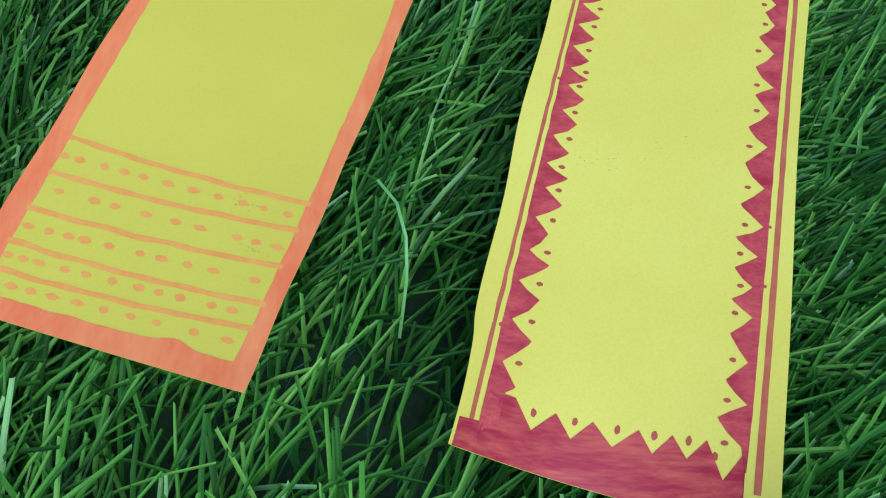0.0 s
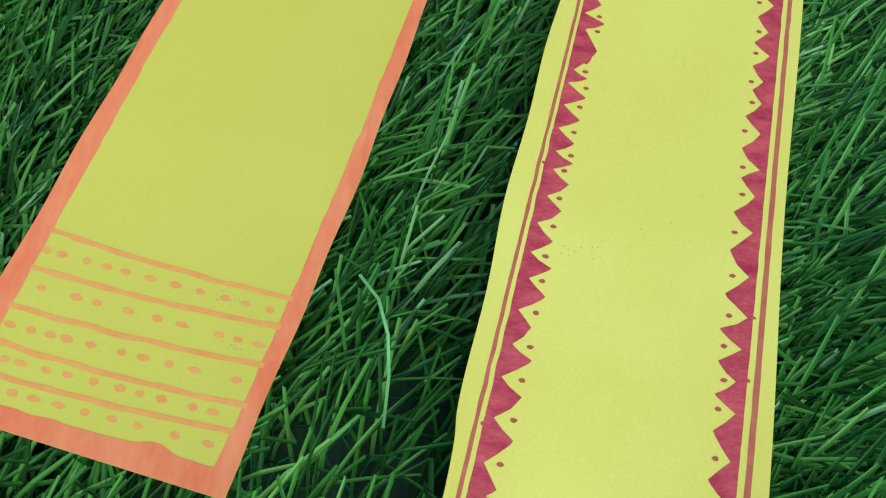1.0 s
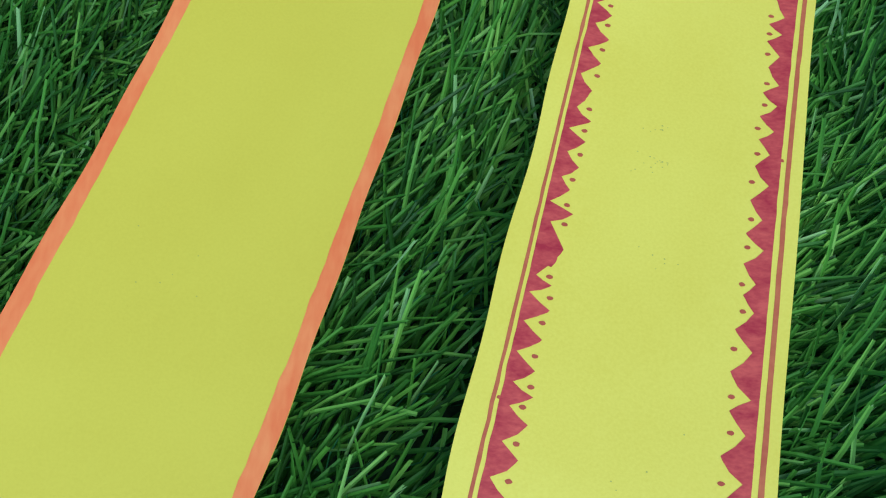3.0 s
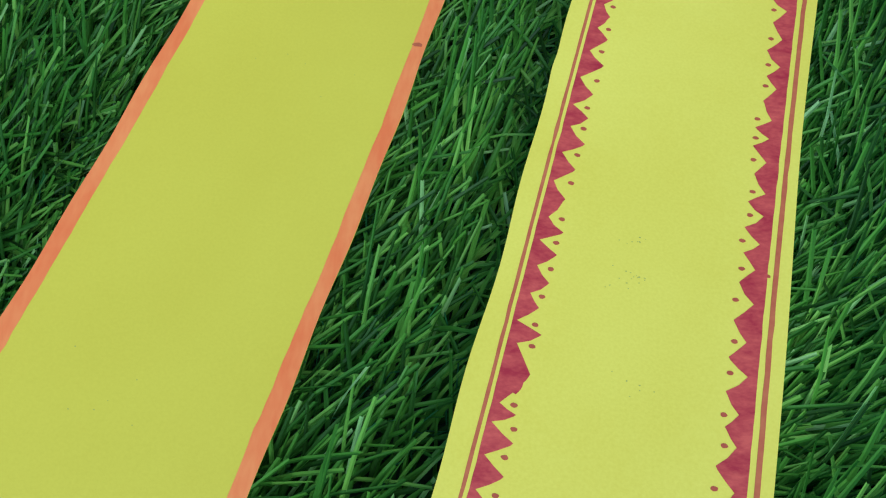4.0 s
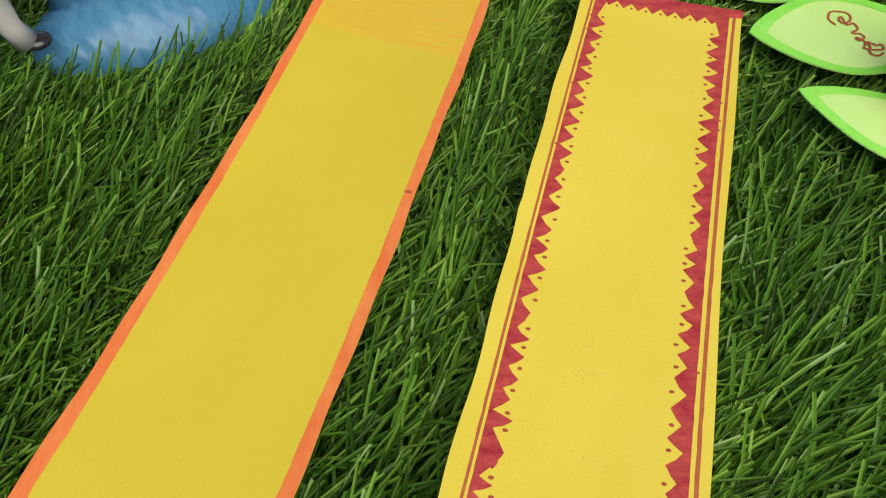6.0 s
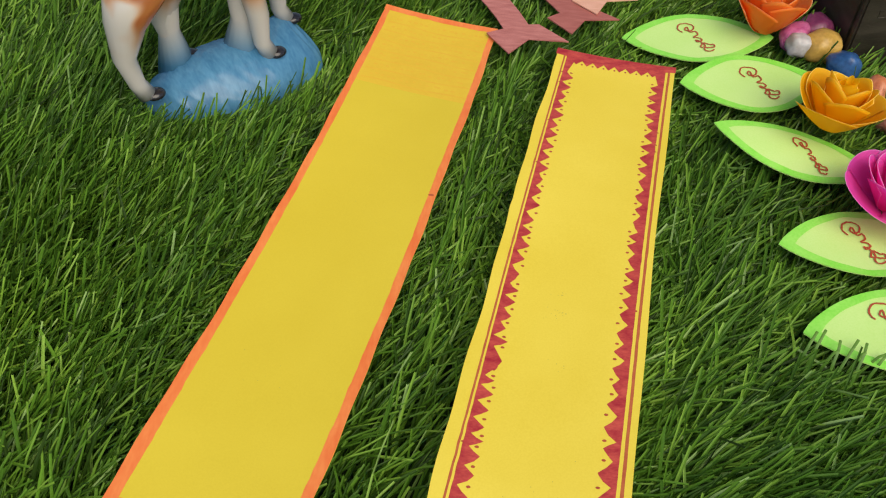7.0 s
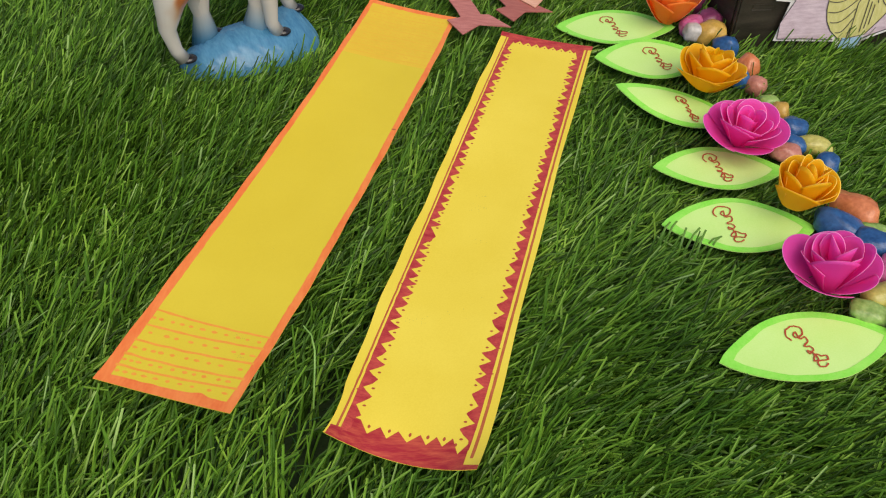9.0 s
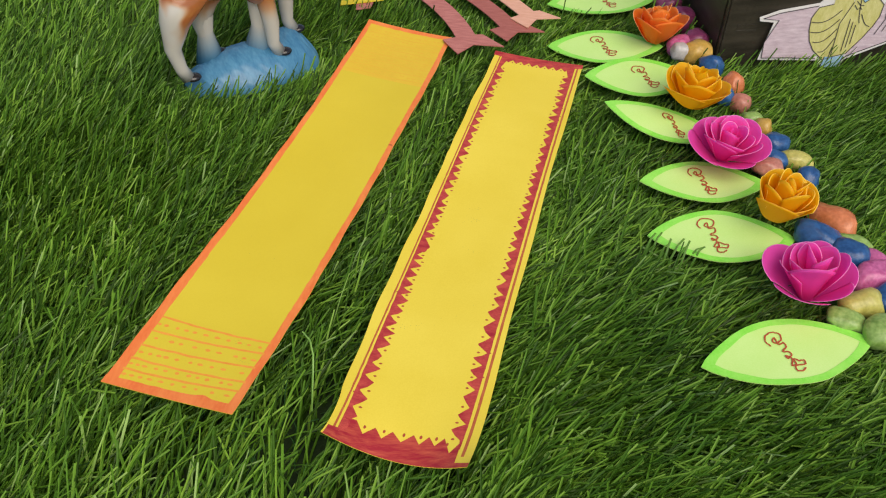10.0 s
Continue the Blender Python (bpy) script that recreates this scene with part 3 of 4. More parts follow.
def paper_rose(x, y, z, size, papers, label, lean, turn, open_=1.0, seed=0, point=2.1, bowl=0.85, rise=1.0):
    rng = random.Random(seed)
    material, edge = papers
    root = new("paper_rose")
    root.empty_display_size = 0.01
    root.matrix_world = pose(x, y, z, lean[0], lean[1], turn)
    tagged(root, label, "paper flower", "paper flowers in a row")
    r = size / 2
    up = 1.05 - 0.45 * open_
    layers = [(5, 50, 0.12, 0.36 + 0.68 * open_, 0.30 + 0.75 * up, 0.26, 0.10 * open_, 0), (5, 48, 0.12, 0.24 + 0.54 * open_, 0.46 + 0.78 * up, 0.24, 0.06 * open_, 34),
              (4, 54, 0.10, 0.16 + 0.38 * open_, 0.62 + 0.66 * up, 0.22, 0.03, 10), (3, 66, 0.08, 0.12 + 0.20 * open_, 0.72 + 0.58 * up, 0.18, 0.0, 50)]
    for n, spread, r0, r1, tall, cap, droop, start in layers:
        me = petal_mesh("petal", spread, r0 * r, r1 * r, tall * r * rise, cap, point, droop, bowl, material, edge)
        for i in range(n):
            ob = part("petal", me, root)
            k = rng.uniform(0.93, 1.07)
            ob.matrix_basis = pose(0, 0, 0.0005 * i, rng.uniform(-5, 5), rng.uniform(-7, 5), start + 360 * i / n + rng.uniform(-10, 10)) @ Matrix.Diagonal((k, k, k * rng.uniform(0.94, 1.06), 1))
    # rolled heart
    verts, faces, n = [], [], 44
    for i in range(n + 1):
        a = i / n * 1.8 * 2 * math.pi
        rad = r * (0.03 + 0.17 * i / n)
        for h in (0.12, 0.55, 0.74 + 0.52 * up - 0.10 * i / n + 0.05 * math.sin(a * 1.3)):
            verts.append((rad * math.cos(a) * (0.8 + 0.3 * h), rad * math.sin(a) * (0.8 + 0.3 * h), r * h))
    for i in range(n):
        faces += [(3 * i, 3 * i + 3, 3 * i + 4, 3 * i + 1), (3 * i + 1, 3 * i + 4, 3 * i + 5, 3 * i + 2)]
    part("heart", mesh_of("heart", verts, faces, [material], True), root)
    return root


paper_rose(0.2622, 0.1705, 0.0350, 0.0415, PINK_PAPERS, "magenta paper rose beside coloured pebbles", (-4, -6), 15, 0.88, 1, 1.8, 0.90, 1.28)
paper_rose(0.2556, 0.2228, 0.0375, 0.0390, AMBER_PAPERS, "amber yellow paper rose tipped to one side beside pebbles", (8, 6), 30, 0.60, 2, 1.9, 0.55, 1.12)
paper_rose(0.2380, 0.2705, 0.0360, 0.0410, PINK_PAPERS, "magenta paper rose, wide open, over a paper leaf", (8, -6), 60, 0.94, 3, 2.2, 0.85, 1.05)
paper_rose(0.2275, 0.3168, 0.0365, 0.0460, AMBER_PAPERS, "amber yellow paper rose, half open, over a paper leaf", (-2, 4), 10, 0.74, 4, 1.4, 0.70, 0.98)
paper_rose(0.2140, 0.3890, 0.0350, 0.0400, CORAL_PAPERS, "bright orange paper rose beside coloured pebbles", (0, 6), 80, 0.66, 5, 1.5, 0.62, 1.05)


# ---------------------------------------------------------------- pebbles
def pebble(x, y, z, a, b, c, turn, kind, seed):
    bm = bmesh.new()
    bmesh.ops.create_icosphere(bm, subdivisions=3, radius=1.0)
    for v in bm.verts:
        p = v.co.normalized()
        k = 1 + 0.24 * noise.noise(p * 1.3 + Vector((seed * 3.1, 0, 0))) + 0.04 * noise.noise(p * 3 + Vector((0, seed, 0)))
        q = [math.copysign(abs(t) ** 0.85, t) for t in p]
        v.co = Vector((q[0] * a * k, q[1] * b * k, q[2] * c * k))
    ob = new("pebble", from_bm("pebble", bm, [STONE[kind]]))
    ob.matrix_world = pose(x, y, z, 8 * math.sin(seed * 5), 10 * math.cos(seed * 3), turn)
    return tagged(ob, f"smooth painted {kind} pebble lying in the turf", "pebble", "painted pebbles")


PEBBLES = [
    (0.2865, 0.2260, 0.0360, 0.0138, 0.0072, 0.0076, -52, "orange"),
    (0.2780, 0.2110, 0.0365, 0.0140, 0.0072, 0.0070, -28, "blue"),
    (0.2880, 0.2000, 0.0365, 0.0100, 0.0085, 0.0085, -20, "blue"),
    (0.2930, 0.2100, 0.0365, 0.0090, 0.0040, 0.0042, -15, "green"),
    (0.2980, 0.1970, 0.0365, 0.0090, 0.0055, 0.0062, -55, "pink"),
    (0.2980, 0.1870, 0.0365, 0.0140, 0.0075, 0.0072, 12, "pink"),
    (0.2860, 0.1690, 0.0365, 0.0100, 0.0065, 0.0065, 15, "yellow"),
    (0.2770, 0.1600, 0.0345, 0.0086, 0.0056, 0.0052, -20, "green"),
    (0.2925, 0.1545, 0.0355, 0.0104, 0.0078, 0.0074, 30, "green"),
    (0.2990, 0.1740, 0.0365, 0.0090, 0.0070, 0.0065, 40, "blue"),
    (0.2780, 0.1990, 0.0365, 0.0055, 0.0045, 0.0045, 0, "green"),
    (0.2770, 0.2740, 0.0365, 0.0095, 0.0050, 0.0050, -8, "yellow"),
    (0.2690, 0.2870, 0.0365, 0.0075, 0.0065, 0.0070, 30, "blue"),
    (0.2650, 0.2730, 0.0365, 0.0075, 0.0055, 0.0055, -10, "blue"),
    (0.2620, 0.2660, 0.0365, 0.0080, 0.0055, 0.0050, 0, "rose"),
    (0.2800, 0.2580, 0.0365, 0.0070, 0.0065, 0.0070, 70, "blue"),
    (0.2640, 0.3000, 0.0365, 0.0060, 0.0055, 0.0072, 70, "ochre"),
    (0.2600, 0.3090, 0.0355, 0.0064, 0.0050, 0.0058, 0, "green"),
    (0.2550, 0.3450, 0.0365, 0.0065, 0.0058, 0.0072, -50, "orange"),
    (0.2570, 0.3290, 0.0345, 0.0062, 0.0050, 0.0054, -30, "rose"),
    (0.2490, 0.3320, 0.0365, 0.0050, 0.0045, 0.0050, 0, "blue"),
    (0.2450, 0.3630, 0.0365, 0.0075, 0.0065, 0.0080, -40, "blue"),
    (0.2390, 0.3790, 0.0365, 0.0090, 0.0075, 0.0080, 10, "ochre"),
    (0.2390, 0.3930, 0.0365, 0.0090, 0.0070, 0.0070, 0, "purple"),
    (0.2280, 0.3790, 0.0365, 0.0060, 0.0055, 0.0060, 0, "white"),
    (0.2280, 0.3860, 0.0365, 0.0075, 0.0055, 0.0065, 30, "pink"),
    (0.2330, 0.4190, 0.0365, 0.0085, 0.0080, 0.0090, 0, "purple"),
    (0.2260, 0.4400, 0.0365, 0.0090, 0.0080, 0.0090, 0, "purple"),
]
for i, row in enumerate(PEBBLES):
    pebble(*row, i + 1)


# ---------------------------------------------------------------- glazed cow figurine on a blue base
def tube(bm, points, radii, n=14, slot=0):
    rings = []
    for i, (p, r) in enumerate(zip(points, radii)):
        d = (Vector(points[min(i + 1, len(points) - 1)]) - Vector(points[max(i - 1, 0)])).normalized()
        side = d.cross(Vector((0.2, 1, 0.1))).normalized()
        up = side.cross(d)
        rings.append([bm.verts.new(Vector(p) + r * (math.cos(a) * side + math.sin(a) * up)) for a in (2 * math.pi * k / n for k in range(n))])
    made = []
    for a, b in zip(rings, rings[1:]):
        made += [bm.faces.new((a[k], a[(k + 1) % n], b[(k + 1) % n], b[k])) for k in range(n)]
    made += [bm.faces.new(rings[0]), bm.faces.new(list(reversed(rings[-1])))]
    for f in made:
        f.material_index = slot
    return made


def ball(bm, centre, radii, turn=0.0, slot=0, rough=0.0, level=3):
    m = Matrix.Translation(centre) @ Matrix.Rotation(turn, 4, "Z") @ Matrix.Diagonal((*radii, 1))
    made = bmesh.ops.create_icosphere(bm, subdivisions=level, radius=1.0, matrix=m)["verts"]
    faces = {f for v in made for f in v.link_faces}
    for v in made:
        if rough:
            v.co += (v.co - Vector(centre)) * rough * noise.noise(v.co * 60)
    for f in faces:
        f.material_index = slot
    return made


def cow_figurine():
    bm = bmesh.new()
    # along x: rump at minus, head at plus; origin on the ground under the belly
    for v in ball(bm, (0.006, -0.001, 0.020), (0.043, 0.0235, 0.019), 0, 1, 0.05, 5):
        k = math.exp(-((v.co.x - 0.038) / 0.012) ** 2 - ((v.co.y - 0.008) / 0.012) ** 2)
        v.co.z += (0.00055 * math.sin(v.co.x * 1300 + v.co.y * 700 + 2.5 * noise.noise(v.co * 50)) + 0.006 * k) * (1 if v.co.z > 0.02 else 0)
        v.co.y += 0.006 * k
    tube(bm, [(0.013, 0.003, 0.030), (0.0155, 0.002, 0.050), (0.017, 0.001, 0.084)], [0.011, 0.0062, 0.0095], 16, 4)
    tube(bm, [(-0.0165, 0.009, 0.030), (-0.0170, 0.009, 0.050), (-0.0165, 0.008, 0.078)], [0.009, 0.0046, 0.0076], 16, 4)
    legs = [(-0.037, -0.0105), (-0.0135, 0.009), (0.0205, -0.009), (0.039, 0.012)]
    for x, y in legs:
        hind = x < 0
        pts = [(x, y, 0.036), (x - 0.003, y, 0.043), (x - 0.0055 if hind else x - 0.003, y, 0.056), (x - 0.002 if hind else x - 0.005, y * 0.95, 0.071), (x + 0.009 if hind else x - 0.006, y * 0.8, 0.092)]
        tube(bm, pts, [0.0042, 0.0037, 0.0048, 0.0084 if hind else 0.0054, 0.0150 if hind else 0.0095], 16, 0)
        ball(bm, (x + 0.003, y - 0.001, 0.0358), (0.0046, 0.0040, 0.0022), 0, 3)
    ball(bm, (0.012, -0.007, 0.084), (0.0110, 0.0095, 0.0150), 0, 0)
    ball(bm, (0.0, 0, 0.094), (0.048, 0.020, 0.019), 0, 0)
    tube(bm, [(0.036, 0, 0.098), (0.052, 0, 0.112), (0.062, 0, 0.122)], [0.015, 0.012, 0.010], 16, 0)
    ball(bm, (0.068, 0, 0.122), (0.016, 0.010, 0.011), 0, 0)
    tube(bm, [(-0.044, 0, 0.106), (-0.052, 0, 0.103), (-0.054, 0, 0.096)], [0.003, 0.0022, 0.0020], 10, 2)
    ob = new("cow_figurine", from_bm("cow_figurine", bm, [GLAZE_WHITE, GLAZE_BLUE, GLAZE_BROWN, GLAZE_BLACK, GLAZE_FADE]))
    ob.matrix_world = pose(-0.0365, 0.345, 0.0, 0, 0, 36)
    return tagged(ob, "glazed white and brown cow figurine on a blue base", "figurine")


cow_figurine()


# ---------------------------------------------------------------- cut card pieces at the far end
def card_piece(name, outline, origin, z, material, label, lift=lambda x, y: 0.0, thick=0.0006):
    bm = bmesh.new()
    vs = [bm.verts.new((x - origin[0], y - origin[1], 0)) for x, y in outline]
    face = bm.faces.new(vs)
    bmesh.ops.triangulate(bm, faces=[face])
    bmesh.ops.subdivide_edges(bm, edges=bm.edges[:], cuts=2, use_grid_fill=True)
    res = bmesh.ops.extrude_face_region(bm, geom=bm.faces[:])
    for v in res["geom"]:
        if isinstance(v, bmesh.types.BMVert):
            v.co.z -= thick
    for v in bm.verts:
        v.co.z += lift(v.co.x, v.co.y)
    ob = new(name, from_bm(name, bm, [material], False))
    ob.matrix_world = pose(origin[0], origin[1], z)
    return tagged(ob, label, "paper cutout", "cut paper shapes")


def leg_with_foot(start, bend, ankle, width, foot, material, label, z):
    """A curved strip of card that ends in a forked foot."""
    a, b, c = Vector(start), Vector(bend), Vector(ankle)
    pts = [a * (1 - t) ** 2 + b * 2 * t * (1 - t) + c * t * t for t in (i / 8 for i in range(9))]
    left, right = [], []
    for i, p in enumerate(pts):
        d = (pts[min(i + 1, 8)] - pts[max(i - 1, 0)]).normalized()
        nrm = Vector((-d.y, d.x))
        left.append(p + nrm * width / 2)
        right.append(p - nrm * width / 2)
    d = (pts[8] - pts[7]).normalized()
    nrm = Vector((-d.y, d.x))
    f = foot
    toes = [c + nrm * f * 0.55 + d * f * 0.05, c + nrm * f * 0.95 + d * f * 0.9, c + nrm * f * 0.1 + d * f * 0.55, c - nrm * f * 0.55 + d * f * 0.95, c - nrm * f * 0.75 + d * f * 0.05]
    outline = [tuple(p) for p in left + toes + list(reversed(right))]
    return card_piece("paper_cutout", outline, tuple(c), z, material, label)


leg_with_foot((0.050, 0.445), (0.083, 0.415), (0.096, 0.378), 0.0125, 0.020, ROSE_CARD, "dusty rose paper leg with a forked foot on the turf", 0.0385)
leg_with_foot((0.072, 0.455), (0.108, 0.420), (0.122, 0.393), 0.0120, 0.018, BRICK_CARD, "brick pink paper leg with a forked foot on the turf", 0.0395)
leg_with_foot((0.097, 0.455), (0.122, 0.425), (0.133, 0.408), 0.0110, 0.017, PEACH_CARD, "peach paper leg with a forked foot on the turf", 0.0405)
card_piece("paper_scrap", [(0.0135, 0.407), (0.040, 0.417), (0.046, 0.450), (0.010, 0.445)], (0.025, 0.43), 0.0385, YELLOW_DEEP, "yellow paper piece on the turf")
card_piece("paper_scrap", [(0.024, 0.404), (0.033, 0.408), (0.034, 0.420), (0.022, 0.418)], (0.028, 0.412), 0.0375, ROSE_CARD, "small pink paper scrap under a yellow piece")

# ---------------------------------------------------------------- black board box with a cutout leaning on it
def black_box():
    root = empty("black_box", 0.250, 0.376, 0.0, 10)
    tagged(root, "black painted board box with worn scuffs, standing in the turf", "box")
    for nm, lo, hi in (("front_panel", (0.0, 0.0, 0.012), (0.20, 0.004, 0.135)), ("side_panel", (0.0, 0.0045, 0.012), (0.004, 0.14, 0.135)), ("side_panel", (0.196, 0.0045, 0.012), (0.20, 0.14, 0.135)),
                       ("back_panel", (0.0, 0.1405, 0.012), (0.20, 0.1445, 0.135)), ("top_panel", (0.0, 0.0, 0.1355), (0.20, 0.1445, 0.139))):
        bm = bmesh.new()
        bmesh.ops.create_cube(bm, size=1.0)
        for v in bm.verts:
            v.co = Vector((lo[k] if v.co[k] < 0 else hi[k]) for k in range(3))
        bmesh.ops.bevel(bm, geom=bm.edges[:], offset=0.0010, segments=2, affect="EDGES")
        part(nm, from_bm(nm, bm, [BLACK], False), root)
    # thin raised strip, added to imitate a smear of gloss on the front
    bm = bmesh.new()
    bmesh.ops.create_cube(bm, size=1.0)
    for v in bm.verts:
        v.co = Vector((0.008 + 0.012 * (v.co.x + 0.5), -0.0001 - 0.0003 * v.co.y, 0.056 + 0.0035 * v.co.z))
    bmesh.ops.bevel(bm, geom=bm.edges[:], offset=0.0001, segments=1, affect="EDGES")
    part("gloss_strip", from_bm("gloss_strip", bm, [BLACK], False), root, "thin black strip added for a gloss smear on the board")
    return root


black_box()


def flat_shape(name, outline, y, material, parent, thick=0.0, label=""):
    """An upright flat shape in the x-z plane."""
    verts = [(x, y, z) for x, z in outline]
    n = len(verts)
    faces = [tuple(range(n))]
    if thick:
        verts += [(x, y + thick, z) for x, z in outline]
        faces += [tuple(reversed(range(n, 2 * n)))] + [(i, n + i, n + (i + 1) % n, (i + 1) % n) for i in range(n)]
    return part(name, mesh_of(name, verts, faces, [material]), parent, label)


def ink_line(points, y, parent, width=0.0007):
    verts, faces = [], []
    for i, (x, z) in enumerate(points):
        a, b = points[max(i - 1, 0)], points[min(i + 1, len(points) - 1)]
        d = Vector((b[0] - a[0], b[1] - a[1])).normalized()
        verts += [(x - d.y * width / 2, y, z + d.x * width / 2), (x + d.y * width / 2, y, z - d.x * width / 2)]
    faces = [(2 * i, 2 * i + 1, 2 * i + 3, 2 * i + 2) for i in range(len(points) - 1)]
    return part("ink_line", mesh_of("ink_line", verts, faces, [INK]), parent)


def card_cutout():
    root = new("card_cutout")
    root.empty_display_size = 0.01
    root.matrix_world = pose(0.281, 0.3765, 0.036, -6, 0, 10)
    tagged(root, "white card cutout with lilac and yellow pencil fields", "paper cutout")
    # the drawing narrows towards one side of its middle line
    sized = lambda pts: [(0.0395 + (x - 0.0396) * (0.72 if x > 0.0396 else 0.88) - 0.22 * max(0.0, 0.0187 - x), 0.95 * z) for x, z in pts]
    base = [(-0.0065, 0.0004), (0.0314, -0.0012), (0.032, -0.006), (0.050, -0.006), (0.052, -0.001), (0.083, 0.0085), (0.110, 0.018), (0.110, 0.085), (0.020, 0.085), (0.0290, 0.0440), (0.0217, 0.0375), (0.0002, 0.0335), (-0.0106, 0.0290), (-0.0100, 0.0265), (-0.0020, 0.0255)]
    flat_shape("card", sized(base), 0.0, WHITE_CARD, root, 0.0006)
    flat_shape("lilac_field", sized([(-0.0048, 0.0018), (0.0285, 0.0004), (0.0252, 0.0063), (0.0187, 0.0202), (0.0183, 0.0281), (0.0215, 0.0360), (0.0002, 0.0318), (-0.0085, 0.0284), (0.0004, 0.0270), (-0.0052, 0.0123)]), -0.0002, LILAC, root)
    flat_shape("lilac_field", sized([(0.0519, 0.0014), (0.083, 0.0105), (0.108, 0.020), (0.108, 0.060), (0.084, 0.045), (0.0730, 0.036), (0.0724, 0.0281), (0.0627, 0.0142)]), -0.0002, LILAC, root)
    left_lobe = [(0.0392, 0.0014), (0.0392, 0.0241), (0.0467, 0.0379), (0.0430, 0.0480), (0.0330, 0.0480), (0.0316, 0.0369), (0.0219, 0.0350), (0.0183, 0.0281), (0.0187, 0.0202), (0.0210, 0.0125), (0.0252, 0.0063), (0.0338, -0.0006)]
    right_lobe = [(0.0396, 0.0014), (0.0519, 0.0034), (0.0627, 0.0142), (0.0690, 0.0220), (0.0724, 0.0281), (0.0730, 0.0360), (0.0648, 0.0419), (0.0560, 0.0470), (0.0480, 0.0470), (0.0471, 0.0379), (0.0396, 0.0241)]
    flat_shape("yellow_field", sized(left_lobe), -0.0003, OLIVE, root)
    flat_shape("yellow_field", sized(right_lobe), -0.0003, OLIVE, root)
    flat_shape("blue_field", sized([(0.0530, 0.0400), (0.0600, 0.0440), (0.0640, 0.0425), (0.0560, 0.0375)]), -0.0005, SKYBLUE, root)
    flat_shape("blue_field", sized([(0.0335, -0.0058), (0.0405, -0.0058), (0.0405, 0.0010), (0.0350, 0.0015)]), -0.0004, SKYBLUE, root)
    flat_shape("blue_field", sized([(0.0412, -0.0058), (0.0480, -0.0058), (0.0505, 0.0020), (0.0412, 0.0012)]), -0.0004, SKYBLUE, root)
    fold = lambda a, b, sag: [(a[0] + (b[0] - a[0]) * k / 8, a[1] + (b[1] - a[1]) * k / 8 - sag * math.sin(math.pi * k / 8)) for k in range(9)]
    folds = [fold((0.0385, 0.0330 - 0.0062 * k), (0.0190 + 0.0022 * k * k / 2, 0.0255 - 0.0068 * k), 0.0035) for k in range(5)]
    folds += [fold((0.0475 + 0.0030 * k, 0.0270 - 0.002 * k), (0.0470 + 0.0030 * k, 0.0050 + 0.0025 * k), 0.001) for k in range(3)] + [fold((0.0520, 0.0420), (0.0560, 0.0240), 0.003), fold((0.0560, 0.0300), (0.0660, 0.0215), 0.002)]
    for pts in (left_lobe[5:] + left_lobe[:3], right_lobe[:7], *folds, [(0.0480, 0.0360), (0.0510, 0.0330), (0.0530, 0.0345), (0.0550, 0.0330)], [(0.0490, 0.0385), (0.0525, 0.0360), (0.0560, 0.0355)], [(0.0520, 0.0410), (0.0530, 0.0400), (0.0560, 0.0375), (0.0640, 0.0425)],
                [(-0.0048, 0.0018), (0.010, 0.0016), (0.0285, 0.0004)], [(-0.0085, 0.0284), (0.0004, 0.0270), (-0.0052, 0.0123), (-0.0048, 0.0018)], [(-0.0085, 0.0284), (0.0002, 0.0318), (0.0215, 0.0360)], [(0.0519, 0.0014), (0.083, 0.0105), (0.108, 0.020)],
                [(0.0720, 0.0160), (0.0780, 0.0260), (0.0770, 0.0360)], [(0.0780, 0.0180), (0.0840, 0.0290), (0.0830, 0.0400)], [(0.0408, -0.0058), (0.0408, 0.0012)], [(0.0350, 0.0015), (0.0335, -0.0058)], [(0.0505, 0.0020), (0.0480, -0.0058)]):
        ink_line(sized(pts), -0.0006, root, 0.0005)
    return root


card_cutout()

# ---------------------------------------------------------------- one pale bent blade that stands out
def bent_blade(path, width, label):
    pts = [Vector(p) for p in path]
    n = len(pts) - 1
    verts, faces = [], []
    for i, p in enumerate(pts):
        d = (pts[min(i + 1, n)] - pts[max(i - 1, 0)]).normalized()
        side = d.cross(Vector((0, 0, 1))).normalized() * width
        verts += [p - pts[0] - side, p - pts[0] + Vector((0, 0, 0.0002)), p - pts[0] + side]
    for i in range(n):
        for k in range(2):
            faces.append((3 * i + k, 3 * i + k + 1, 3 * i + k + 4, 3 * i + k + 3))
    ob = new("grass_blade", mesh_of("grass_blade", verts, faces, [PALE_BLADE if width < 0.0004 else LEANING_BLADE], True))
    ob.location = pts[0]
    return tagged(ob, label, "grass blade", "loose turf blades")


bent_blade([(0.0505, 0.1000, 0.018), (0.0510, 0.1060, 0.034), (0.0502, 0.1125, 0.0390), (0.0478, 0.1190, 0.0405), (0.0436, 0.1240, 0.0400)], 0.00033, "single pale green plastic blade bent over the turf")
tuft = random.Random(21)
for k in range(9):
    # blades that lean over the rim of one paper leaf
    bx, by = 0.1935 + 0.0026 * k + tuft.uniform(-0.002, 0.002), 0.1985 - 0.0006 * k + tuft.uniform(-0.002, 0.002)
    reach, side = tuft.uniform(0.002, 0.009), tuft.uniform(0.001, 0.011)
    bent_blade([(bx, by - 0.004, 0.012), (bx + 0.2 * side, by, 0.030), (bx + 0.6 * side, by + 0.5 * reach, 0.0372), (bx + side, by + reach, 0.0378)], 0.00050, "green plastic turf blade leaning over a paper leaf")

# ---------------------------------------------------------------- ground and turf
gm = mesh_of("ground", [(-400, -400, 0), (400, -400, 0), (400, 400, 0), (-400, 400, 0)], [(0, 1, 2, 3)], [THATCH])
